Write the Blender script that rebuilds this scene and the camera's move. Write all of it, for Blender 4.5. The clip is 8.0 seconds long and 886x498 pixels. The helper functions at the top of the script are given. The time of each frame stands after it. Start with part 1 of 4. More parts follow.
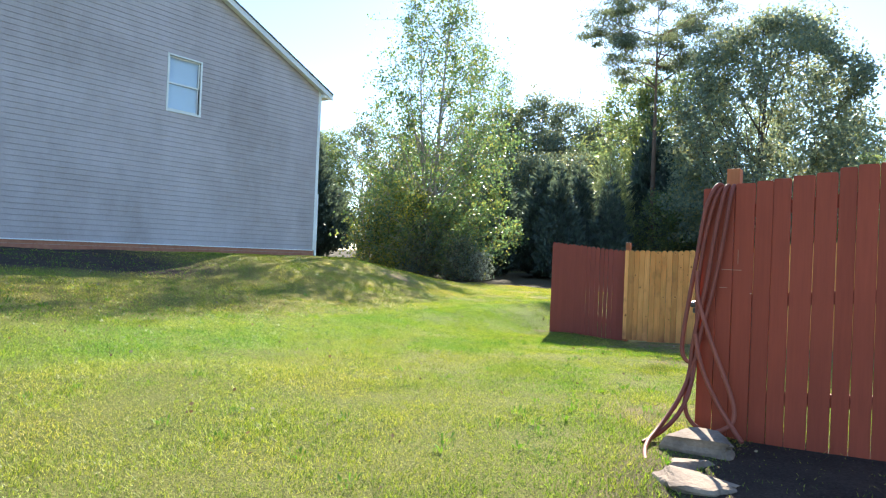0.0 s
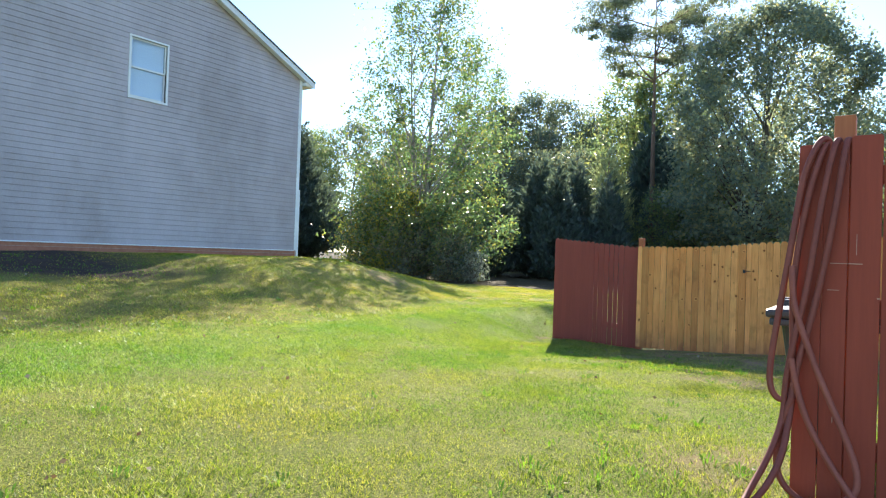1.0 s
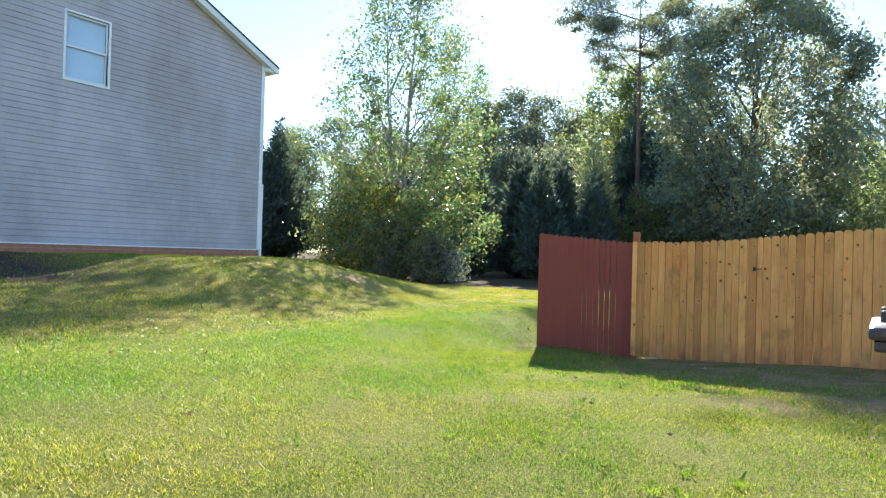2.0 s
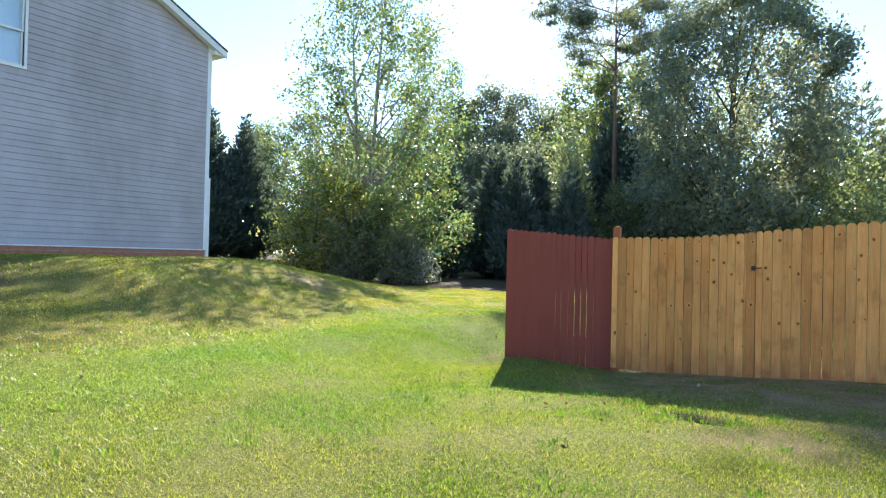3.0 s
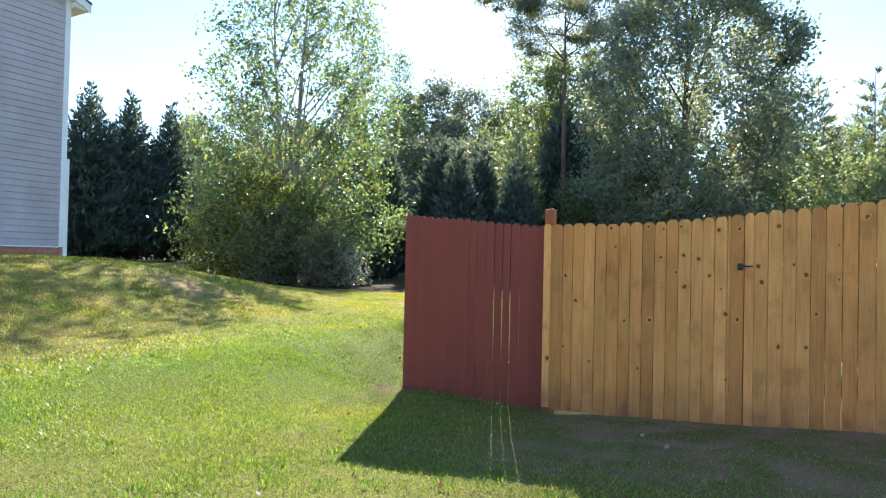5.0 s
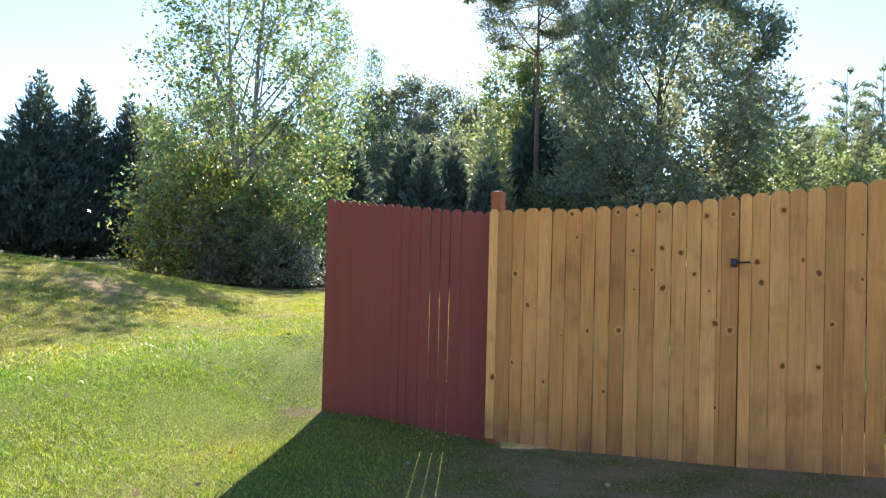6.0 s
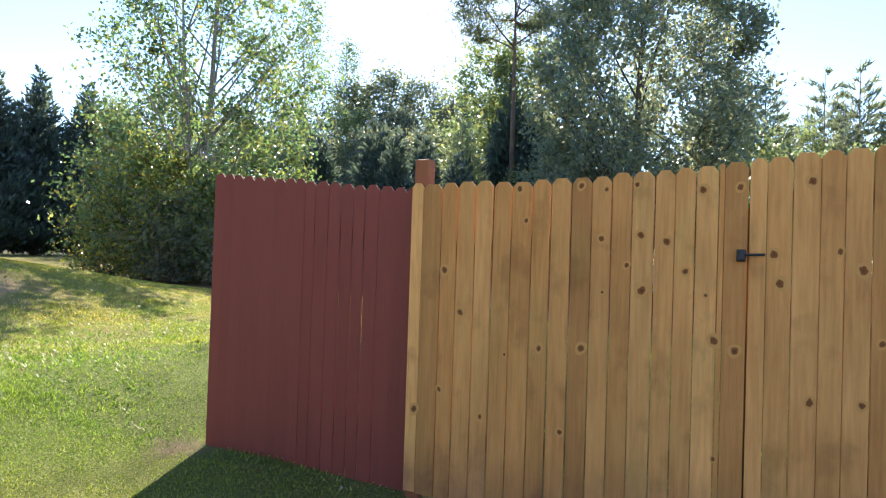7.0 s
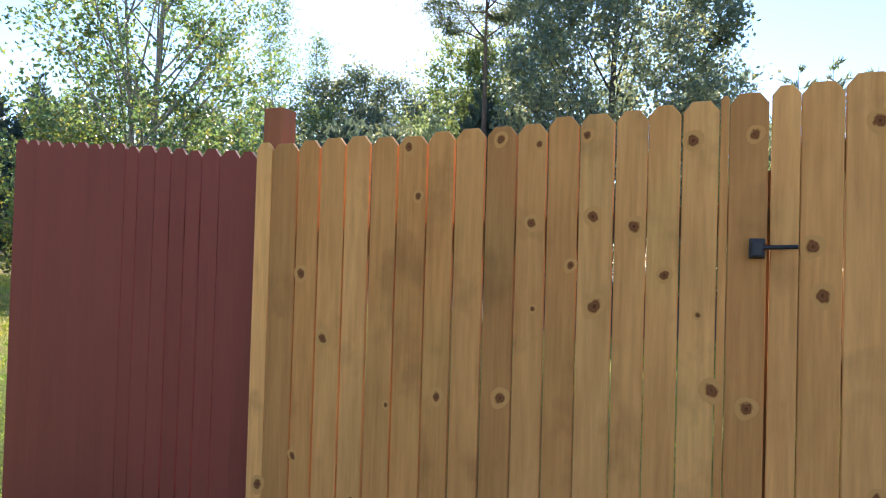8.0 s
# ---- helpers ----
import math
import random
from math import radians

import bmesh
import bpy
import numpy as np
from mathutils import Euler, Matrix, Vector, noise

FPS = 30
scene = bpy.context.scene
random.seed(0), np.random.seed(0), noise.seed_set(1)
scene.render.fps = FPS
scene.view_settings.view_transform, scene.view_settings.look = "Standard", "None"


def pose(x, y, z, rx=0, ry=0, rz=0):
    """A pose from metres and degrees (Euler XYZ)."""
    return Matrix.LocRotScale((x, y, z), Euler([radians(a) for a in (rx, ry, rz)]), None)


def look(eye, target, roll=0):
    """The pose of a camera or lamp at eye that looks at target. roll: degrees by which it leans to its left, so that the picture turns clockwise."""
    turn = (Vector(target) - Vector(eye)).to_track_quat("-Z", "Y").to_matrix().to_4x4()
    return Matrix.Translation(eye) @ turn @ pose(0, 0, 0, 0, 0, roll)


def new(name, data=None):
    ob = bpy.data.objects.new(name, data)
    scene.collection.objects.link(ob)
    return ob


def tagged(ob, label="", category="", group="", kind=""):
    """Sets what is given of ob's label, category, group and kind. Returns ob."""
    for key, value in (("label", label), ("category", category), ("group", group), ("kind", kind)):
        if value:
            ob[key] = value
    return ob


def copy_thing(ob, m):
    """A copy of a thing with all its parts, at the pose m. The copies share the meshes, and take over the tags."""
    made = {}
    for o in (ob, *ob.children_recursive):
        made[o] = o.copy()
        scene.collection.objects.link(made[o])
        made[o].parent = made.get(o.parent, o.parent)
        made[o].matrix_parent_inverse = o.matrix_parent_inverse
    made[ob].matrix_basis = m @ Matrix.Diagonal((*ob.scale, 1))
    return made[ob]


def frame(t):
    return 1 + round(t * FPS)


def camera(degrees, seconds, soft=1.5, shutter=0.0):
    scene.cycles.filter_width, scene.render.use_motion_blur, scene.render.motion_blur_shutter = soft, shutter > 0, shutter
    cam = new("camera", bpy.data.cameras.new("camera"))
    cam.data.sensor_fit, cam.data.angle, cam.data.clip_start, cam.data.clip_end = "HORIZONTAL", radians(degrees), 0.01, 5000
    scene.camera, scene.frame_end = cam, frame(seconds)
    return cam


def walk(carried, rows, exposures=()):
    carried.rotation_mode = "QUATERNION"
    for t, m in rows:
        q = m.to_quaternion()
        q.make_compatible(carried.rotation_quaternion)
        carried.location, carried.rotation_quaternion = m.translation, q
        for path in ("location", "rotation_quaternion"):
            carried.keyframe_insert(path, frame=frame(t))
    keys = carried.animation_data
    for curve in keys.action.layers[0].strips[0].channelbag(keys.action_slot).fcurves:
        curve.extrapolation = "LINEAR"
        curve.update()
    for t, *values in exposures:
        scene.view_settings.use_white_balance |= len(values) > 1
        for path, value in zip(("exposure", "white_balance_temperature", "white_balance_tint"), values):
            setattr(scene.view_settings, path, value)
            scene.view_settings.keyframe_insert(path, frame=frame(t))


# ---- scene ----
cam = camera(70.0, 8.0, soft=1.15)
PATH = [
    (0, (1.12, 1.127, 1.496), (-0.085, 2.723, 1.511), 2.4),
    (0.5, (0.696, 1.734, 1.467), (-0.505, 3.333, 1.484), 2.2),
    (1, (0.311, 2.353, 1.441), (-0.88, 3.959, 1.461), 2.0),
    (1.5, (-0.021, 2.979, 1.428), (-1.195, 4.598, 1.448), 1.8),
    (3, (-0.81, 4.914, 1.398), (-1.902, 6.589, 1.423), 1.4),
    (3.5, (-0.994, 5.574, 1.406), (-2.055, 7.269, 1.431), 1.3),
    (4, (-1.169, 6.232, 1.393), (-2.201, 7.945, 1.418), 1.3),
    (4.5, (-1.32, 6.885, 1.377), (-2.325, 8.614, 1.405), 1.3),
    (6, (-1.669, 8.833, 1.322), (-2.574, 10.616, 1.356), 1.5),
    (6.5, (-1.77, 9.483, 1.298), (-2.652, 11.278, 1.331), 1.8),
    (7, (-1.852, 10.133, 1.287), (-2.699, 11.944, 1.321), 1.9),
    (7.5, (-1.914, 10.797, 1.292), (-2.732, 12.622, 1.325), 1.6),
    (8, (-1.955, 11.42, 1.295), (-2.738, 13.26, 1.33), 1.7),
]
walk(cam, [(t, look(eye, target, roll)) for t, eye, target, roll in PATH], [(0.0, 1.72, 6350, 9), (3.5, 1.72, 6350, 10), (8.0, 1.72, 6350, 16)])


# ---- world, sun ----
SUN_WAY = Vector((-0.354, 0.780, 0.512)).normalized()
SUN_UP = math.asin(SUN_WAY.z)
SUN_ROUND = math.atan2(SUN_WAY.x, SUN_WAY.y)
world = bpy.data.worlds.new("world")
scene.world = world
world.use_nodes = True
wn = world.node_tree.nodes
sky = wn.new("ShaderNodeTexSky")
sky.sky_type, sky.sun_disc = "NISHITA", False
sky.sun_elevation, sky.sun_rotation = SUN_UP, SUN_ROUND
sky.air_density, sky.dust_density, sky.ozone_density = 1.0, 0.1, 4.5
world.node_tree.links.new(sky.outputs[0], wn["Background"].inputs[0])
wn["Background"].inputs[1].default_value = 0.118
sun_data = bpy.data.lights.new("sun", "SUN")
sun_data.energy, sun_data.angle, sun_data.color = 5.0, radians(0.45), (1.0, 0.92, 0.78)
sun = new("sun", sun_data)
sun.matrix_world = look(SUN_WAY * 60, (0, 0, 0))


# ---- materials ----
def material(name):
    m = bpy.data.materials.new(name)
    m.use_nodes = True
    t = m.node_tree
    return m, t, t.nodes["Principled BSDF"]


def node(t, kind, **values):
    n = t.nodes.new(kind)
    for key, value in values.items():
        n.inputs[key.replace("_", " ")].default_value = value
    return n


def coords(t, scale=(1, 1, 1), source="Object", spin=0.0):
    """Object coordinates, stretched, with an offset of its own for each object."""
    c = t.nodes.new("ShaderNodeTexCoord")
    m = t.nodes.new("ShaderNodeMapping")
    m.inputs["Scale"].default_value = scale
    m.inputs["Rotation"].default_value = (0, 0, spin)
    t.links.new(c.outputs[source], m.inputs["Vector"])
    return m.outputs[0]


def per_object(t, vector, amount):
    info = t.nodes.new("ShaderNodeObjectInfo")
    mul = t.nodes.new("ShaderNodeMath")
    mul.operation = "MULTIPLY"
    mul.inputs[1].default_value = amount
    t.links.new(info.outputs["Random"], mul.inputs[0])
    add = t.nodes.new("ShaderNodeVectorMath")
    t.links.new(vector, add.inputs[0])
    t.links.new(mul.outputs[0], add.inputs[1])
    return add.outputs[0], info.outputs["Random"]


def noise_of(t, vector, scale, detail=4, rough=0.6):
    n = node(t, "ShaderNodeTexNoise", Scale=scale, Detail=detail, Roughness=rough)
    t.links.new(vector, n.inputs["Vector"])
    return n.outputs["Fac"]


def ramp(t, fac, stops):
    r = t.nodes.new("ShaderNodeValToRGB")
    e = r.color_ramp.elements
    while len(e) < len(stops):
        e.new(0.5)
    for k, (at, c) in enumerate(stops):
        e[k].position, e[k].color = at, (*c, 1) if len(c) == 3 else c
    t.links.new(fac, r.inputs[0])
    return r.outputs[0]


def mix(t, fac, a, b, how="MIX"):
    n = t.nodes.new("ShaderNodeMix")
    n.data_type, n.blend_type = "RGBA", how
    for value, slot in ((fac, 0), (a, 6), (b, 7)):
        if isinstance(value, (int, float)):
            n.inputs[slot].default_value = value
        elif isinstance(value, tuple):
            n.inputs[slot].default_value = (*value, 1)
        else:
            t.links.new(value, n.inputs[slot])
    return n.outputs[2]


def bump(t, p, height, strength=0.3, distance=0.01):
    b = node(t, "ShaderNodeBump", Strength=strength, Distance=distance)
    t.links.new(height, b.inputs["Height"])
    t.links.new(b.outputs[0], p.inputs["Normal"])


def surface(name, dark, light, scale=6.0, stretch=(1, 1, 1), rough=0.7, fine=60.0, relief=0.3, depth=0.004, metal=0.0, spread=0.0):
    """A plain material with variation at two scales, fine relief and an own tone for each object."""
    m, t, p = material(name)
    v, rnd = per_object(t, coords(t, stretch), 17.0)
    big, small = noise_of(t, v, scale), noise_of(t, v, fine, 3)
    c = mix(t, 0.3, ramp(t, big, [(0.3, dark), (0.7, light)]), ramp(t, small, [(0.3, dark), (0.7, light)]))
    if spread:
        tone = ramp(t, rnd, [(0.0, (1 - spread,) * 3), (1.0, (1 + spread,) * 3)])
        c = mix(t, 1.0, c, tone, "MULTIPLY")
    t.links.new(c, p.inputs["Base Color"])
    p.inputs["Roughness"].default_value = rough
    p.inputs["Metallic"].default_value = metal
    bump(t, p, small, relief, depth)
    return m


def timber(name, dark, light, knotty, rough=0.75, spread=0.12, splash=0.0):
    """Sawn boards with the grain along z, an own tone for each board, stains, and soil splashed on the foot."""
    m, t, p = material(name)
    v, rnd = per_object(t, coords(t, (1, 1, 0.06)), 23.0)
    grain = noise_of(t, v, 55, 5, 0.65)
    v2, rnd2 = per_object(t, coords(t, (1, 1, 0.35)), 31.0)
    broad = noise_of(t, v2, 3.2, 4)
    c = mix(t, 0.45, ramp(t, grain, [(0.25, dark), (0.72, light)]), ramp(t, broad, [(0.3, dark), (0.7, light)]))
    weather = noise_of(t, v2, 1.3, 3)
    c = mix(t, ramp(t, weather, [(0.5, (0, 0, 0)), (0.75, (knotty,) * 3)]), c, tuple(x * 0.55 for x in dark))
    if splash:
        v3, rnd3 = per_object(t, coords(t, (1, 1, 0.8)), 57.0)
        blot = noise_of(t, v3, 4.5, 4, 0.55)
        c = mix(t, ramp(t, blot, [(0.56, (0, 0, 0)), (0.68, (splash,) * 3)]), c, tuple(x * 0.42 for x in dark))
        green = noise_of(t, v3, 2.1, 3, 0.5)
        c = mix(t, ramp(t, green, [(0.5, (0, 0, 0)), (0.7, (0.55,) * 3)]), c, mix(t, 1.0, c, (0.82, 0.98, 0.95), "MULTIPLY"))
        foot = calc(t, "MULTIPLY", band(t, "Z", 0.34, 0.0), ramp(t, blot, [(0.3, (0.2,) * 3), (0.65, (1, 1, 1))]))
        c = mix(t, calc(t, "MULTIPLY", foot, 0.75), c, (0.23, 0.09, 0.045))
    tone = ramp(t, rnd, [(0.0, (1 - spread, 1 - spread * 1.2, 1 - spread * 1.45)), (0.35, (1 - spread * 0.1, 1 - spread * 0.35, 1 - spread * 0.7)), (0.7, (1 + spread * 0.3, 1 + spread * 0.4, 1 + spread * 0.4)), (1.0, (1 + spread, 1 + spread, 1 + spread))])
    c = mix(t, 1.0, c, tone, "MULTIPLY")
    t.links.new(c, p.inputs["Base Color"])
    p.inputs["Roughness"].default_value = rough
    p.inputs["Specular IOR Level"].default_value = 0.3
    bump(t, p, grain, 0.35, 0.003)
    return m


def spot(t, where, radius, soft):
    """A round mask on the ground: 1 in the middle, 0 outside."""
    c = t.nodes.new("ShaderNodeTexCoord")
    d = t.nodes.new("ShaderNodeVectorMath")
    d.operation = "DISTANCE"
    flat = t.nodes.new("ShaderNodeVectorMath")
    flat.operation = "MULTIPLY"
    flat.inputs[1].default_value = (1, 1, 0)
    t.links.new(c.outputs["Object"], flat.inputs[0])
    t.links.new(flat.outputs[0], d.inputs[0])
    d.inputs[1].default_value = (*where, 0)
    r = t.nodes.new("ShaderNodeMapRange")
    r.inputs[1].default_value, r.inputs[2].default_value = radius + soft, max(0.0, radius - soft)
    t.links.new(d.outputs["Value"], r.inputs[0])
    return r.outputs[0]


def band(t, axis, start, full):
    """A mask that rises from 0 to 1 along an axis of the ground."""
    c = t.nodes.new("ShaderNodeTexCoord")
    x = t.nodes.new("ShaderNodeSeparateXYZ")
    t.links.new(c.outputs["Object"], x.inputs[0])
    r = t.nodes.new("ShaderNodeMapRange")
    r.inputs[1].default_value, r.inputs[2].default_value = start, full
    t.links.new(x.outputs[axis], r.inputs[0])
    return r.outputs[0]


def calc(t, how, a, b):
    n = t.nodes.new("ShaderNodeMath")
    n.operation = how
    n.use_clamp = True
    for k, value in enumerate((a, b)):
        if isinstance(value, (int, float)):
            n.inputs[k].default_value = value
        else:
            t.links.new(value, n.inputs[k])
    return n.outputs[0]


def swale(t):
    """The fresher strip of grass along the foot of the bank."""
    wave = calc(t, "MULTIPLY", noise_of(t, coords(t), 0.5, 3), 1.0)
    rise, fall = band(t, "X", -8.2, -6.9), band(t, "X", -4.9, -6.0)
    strip = calc(t, "MULTIPLY", calc(t, "MULTIPLY", rise, fall), band(t, "Y", 19.0, 13.0))
    return calc(t, "MULTIPLY", strip, ramp(t, wave, [(0.25, (0.35, 0.35, 0.35)), (0.55, (1, 1, 1))]))


def dry_bank(t):
    """The drier, yellower grass on the bank above the fresh strip."""
    return calc(t, "MULTIPLY", band(t, "X", -7.0, -8.8), ramp(t, noise_of(t, coords(t), 1.1, 4), [(0.3, (0.35, 0.35, 0.35)), (0.6, (1, 1, 1))]))


def leafy(name, colours, through_light=0.5, rough=0.5, glow=(2.7, 2.5, 1.7), hue=((0.75, 0.8, 0.8), (1.2, 1.15, 1.0)), patch_size=0.45, strip=False):
    """Leaves, needles and blades: an own tone for each island, and light through them."""
    m, t, p = material(name)
    g = t.nodes.new("ShaderNodeNewGeometry")
    c = ramp(t, g.outputs["Random Per Island"], [(k / max(1, len(colours) - 1), c) for k, c in enumerate(colours)])
    v, rnd = per_object(t, coords(t), 11.0)
    patch = noise_of(t, v, patch_size, 5, 0.65)
    c = mix(t, 1.0, c, ramp(t, patch, [(0.33, hue[0]), (0.67, hue[1])]), "MULTIPLY")
    if strip:
        c = mix(t, dry_bank(t), c, mix(t, 1.0, c, (1.32, 1.1, 1.15), "MULTIPLY"))
        c = mix(t, swale(t), c, mix(t, 1.0, c, (0.82, 1.02, 0.75), "MULTIPLY"))
    t.links.new(c, p.inputs["Base Color"])
    p.inputs["Roughness"].default_value = rough
    p.inputs["Specular IOR Level"].default_value = 0.35
    tr = t.nodes.new("ShaderNodeBsdfTranslucent")
    warm = mix(t, 1.0, c, glow, "MULTIPLY")
    t.links.new(warm, tr.inputs[0])
    mx = t.nodes.new("ShaderNodeMixShader")
    mx.inputs[0].default_value = through_light
    t.links.new(p.outputs[0], mx.inputs[1])
    t.links.new(tr.outputs[0], mx.inputs[2])
    t.links.new(mx.outputs[0], t.nodes["Material Output"].inputs[0])
    return m


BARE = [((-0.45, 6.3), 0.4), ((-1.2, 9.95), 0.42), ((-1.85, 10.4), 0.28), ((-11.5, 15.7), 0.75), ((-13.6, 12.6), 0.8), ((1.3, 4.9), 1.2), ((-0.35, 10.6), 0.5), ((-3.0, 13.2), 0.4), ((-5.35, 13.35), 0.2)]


def ground_material():
    m, t, p = material("lawn soil and thatch")
    v = coords(t)
    big, mid, small = noise_of(t, v, 0.35, 4), noise_of(t, v, 2.3, 5), noise_of(t, v, 60, 6, 0.75)
    turf = mix(t, 0.5, ramp(t, mid, [(0.3, (0.085, 0.10, 0.02)), (0.7, (0.20, 0.19, 0.055))]), ramp(t, big, [(0.35, (0.09, 0.115, 0.02)), (0.65, (0.23, 0.205, 0.065))]))
    turf = mix(t, 0.6, turf, ramp(t, small, [(0.38, (0.02, 0.028, 0.006)), (0.62, (0.37, 0.365, 0.10))]))
    soil = mix(t, 0.5, ramp(t, mid, [(0.3, (0.22, 0.13, 0.07)), (0.7, (0.38, 0.27, 0.15))]), ramp(t, small, [(0.3, (0.17, 0.09, 0.05)), (0.7, (0.40, 0.28, 0.18))]))
    turf = mix(t, swale(t), turf, mix(t, 1.0, turf, (0.8, 1.0, 0.7), "MULTIPLY"))
    turf = mix(t, dry_bank(t), turf, mix(t, 1.0, turf, (1.35, 1.1, 1.15), "MULTIPLY"))
    mask = None
    for where, radius in BARE:
        k = spot(t, where, radius, radius * 0.8)
        mask = k if mask is None else calc(t, "MAXIMUM", mask, k)
    # Reddish fence-foot soil, widened across the fence's shadow to grey the shaded grass.
    strip = calc(t, "MULTIPLY", band(t, "Y", 10.6, 12.0), band(t, "Y", 14.2, 13.7))
    strip = calc(t, "MULTIPLY", strip, band(t, "X", -4.0, -2.4))
    mask = calc(t, "MAXIMUM", mask, strip)
    ragged = calc(t, "MULTIPLY", mask, ramp(t, mid, [(0.36, (0, 0, 0)), (0.6, (1, 1, 1))]))
    c = mix(t, ragged, turf, soil)
    shaded_litter = mix(t, 0.5, ramp(t, mid, [(0.3, (0.035, 0.027, 0.016)), (0.7, (0.10, 0.075, 0.04))]), ramp(t, small, [(0.3, (0.03, 0.025, 0.014)), (0.7, (0.12, 0.09, 0.05))]))
    shaded_soil = mix(t, 0.4, ramp(t, small, [(0.35, (0.018, 0.013, 0.011)), (0.65, (0.13, 0.09, 0.07))]), ramp(t, mid, [(0.35, (0.03, 0.022, 0.018)), (0.65, (0.10, 0.07, 0.055))]))
    # Dark mulch along the near fence; the fence's shadow is put into its tone.
    c = mix(t, calc(t, "MULTIPLY", spot(t, (1.3, 4.9), 1.45, 0.35), ramp(t, mid, [(0.25, (0.3, 0.3, 0.3)), (0.5, (1, 1, 1))])), c, shaded_soil)
    # The house's shadow on the bank, painted as dark bare soil.
    house_shade = calc(t, "MULTIPLY", band(t, "X", -10.7, -11.4), band(t, "Y", 10.6, 8.4))
    c = mix(t, house_shade, c, shaded_soil)
    # More ground darkened in colour for the near fence's shadow.
    c = mix(t, calc(t, "MAXIMUM", spot(t, (2.6, 4.4), 1.8, 0.3), calc(t, "MAXIMUM", spot(t, (1.0, 5.6), 0.9, 0.12), spot(t, (1.0, 4.8), 0.85, 0.15))), c, shaded_soil)
    # Shade inside the small pit, darkened in the soil colour.
    c = mix(t, spot(t, (-1.86, 10.42), 0.17, 0.07), c, shaded_soil)
    # Tree shade beyond the crest, painted by carrying the dark woodland floor forward.
    woods = calc(t, "MULTIPLY", band(t, "Y", 22.0, 24.0), band(t, "X", -27, -22))
    c = mix(t, calc(t, "MAXIMUM", woods, band(t, "Y", 40, 46)), c, shaded_litter)
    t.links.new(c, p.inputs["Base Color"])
    p.inputs["Roughness"].default_value = 0.95
    p.inputs["Specular IOR Level"].default_value = 0.1
    bump(t, p, small, 0.9, 0.03)
    return m


def siding_material():
    m, t, p = material("weathered vinyl siding")
    geo = t.nodes.new("ShaderNodeNewGeometry")
    mp = t.nodes.new("ShaderNodeMapping")
    mp.inputs["Scale"].default_value = (1, 1, 0.7)
    t.links.new(geo.outputs["Position"], mp.inputs["Vector"])
    big, small = noise_of(t, mp.outputs[0], 0.45, 5, 0.6), noise_of(t, mp.outputs[0], 30, 3)
    mid = noise_of(t, mp.outputs[0], 2.2, 5, 0.7)
    c = ramp(t, big, [(0.34, (0.305, 0.255, 0.245)), (0.62, (0.475, 0.415, 0.425))])
    c = mix(t, 0.35, c, ramp(t, mid, [(0.35, (0.345, 0.285, 0.275)), (0.65, (0.51, 0.45, 0.465))]))
    c = mix(t, 0.15, c, ramp(t, small, [(0.3, (0.30, 0.28, 0.25)), (0.7, (0.54, 0.52, 0.49))]))
    t.links.new(c, p.inputs["Base Color"])
    p.inputs["Roughness"].default_value = 0.55
    bump(t, p, small, 0.15, 0.002)
    return m


def brick_material():
    m, t, p = material("red foundation brick")
    geo = t.nodes.new("ShaderNodeTexCoord")
    mp = t.nodes.new("ShaderNodeMapping")
    mp.inputs["Rotation"].default_value = (radians(90), 0, radians(90))
    t.links.new(geo.outputs["Object"], mp.inputs["Vector"])
    b = node(t, "ShaderNodeTexBrick", Scale=4.4)
    b.inputs["Color1"].default_value, b.inputs["Color2"].default_value, b.inputs["Mortar"].default_value = (0.34, 0.12, 0.07, 1), (0.42, 0.18, 0.10, 1), (0.4, 0.35, 0.3, 1)
    t.links.new(mp.outputs[0], b.inputs["Vector"])
    c = mix(t, 0.4, b.outputs["Color"], ramp(t, noise_of(t, geo.outputs["Object"], 9, 5), [(0.3, (0.22, 0.09, 0.05)), (0.7, (0.5, 0.25, 0.16))]))
    t.links.new(c, p.inputs["Base Color"])
    p.inputs["Roughness"].default_value = 0.9
    bump(t, p, b.outputs["Fac"], -0.4, 0.006)
    return m


def glass_material():
    m, t, p = material("window glass")
    p.inputs["Base Color"].default_value = (0.85, 0.93, 0.97, 1)
    p.inputs["Roughness"].default_value = 0.03
    p.inputs["Specular IOR Level"].default_value = 0.9
    p.inputs["Transmission Weight"].default_value = 1.0
    bump(t, p, noise_of(t, coords(t), 2.0, 2), 0.12, 0.004)
    return m


GROUND, SIDING, BRICK, GLASS = ground_material(), siding_material(), brick_material(), glass_material()
WHITE = surface("white trim paint", (0.66, 0.66, 0.64), (0.82, 0.82, 0.80), 2.0, rough=0.5, relief=0.05)
SHINGLE = surface("dark roof shingle", (0.05, 0.045, 0.04), (0.12, 0.11, 0.10), 8.0, rough=0.95, relief=0.6, spread=0.2)
# The blue tone stands in for sky mirrored in the panes.
BLIND = surface("pale blind tinted for mirrored sky", (0.62, 0.68, 0.78), (0.78, 0.83, 0.9), 3.0, (1, 1, 8), rough=0.8)
NEW_WOOD = timber("new treated pine", (0.46, 0.178, 0.044), (0.83, 0.385, 0.115), 0.3, spread=0.26, splash=0.32)
RED_WOOD = timber("red stained wood", (0.225, 0.040, 0.019), (0.34, 0.062, 0.029), 0.16, rough=0.65, spread=0.09)
OLD_RED = timber("dull maroon stained wood", (0.215, 0.043, 0.026), (0.275, 0.058, 0.035), 0.12, rough=0.65, spread=0.04)
# Framing darkened in colour so the board gaps read as shade, without orange bounce.
RAIL_WOOD = timber("brown framing pine darkened for shade", (0.13, 0.075, 0.035), (0.24, 0.14, 0.07), 0.2)
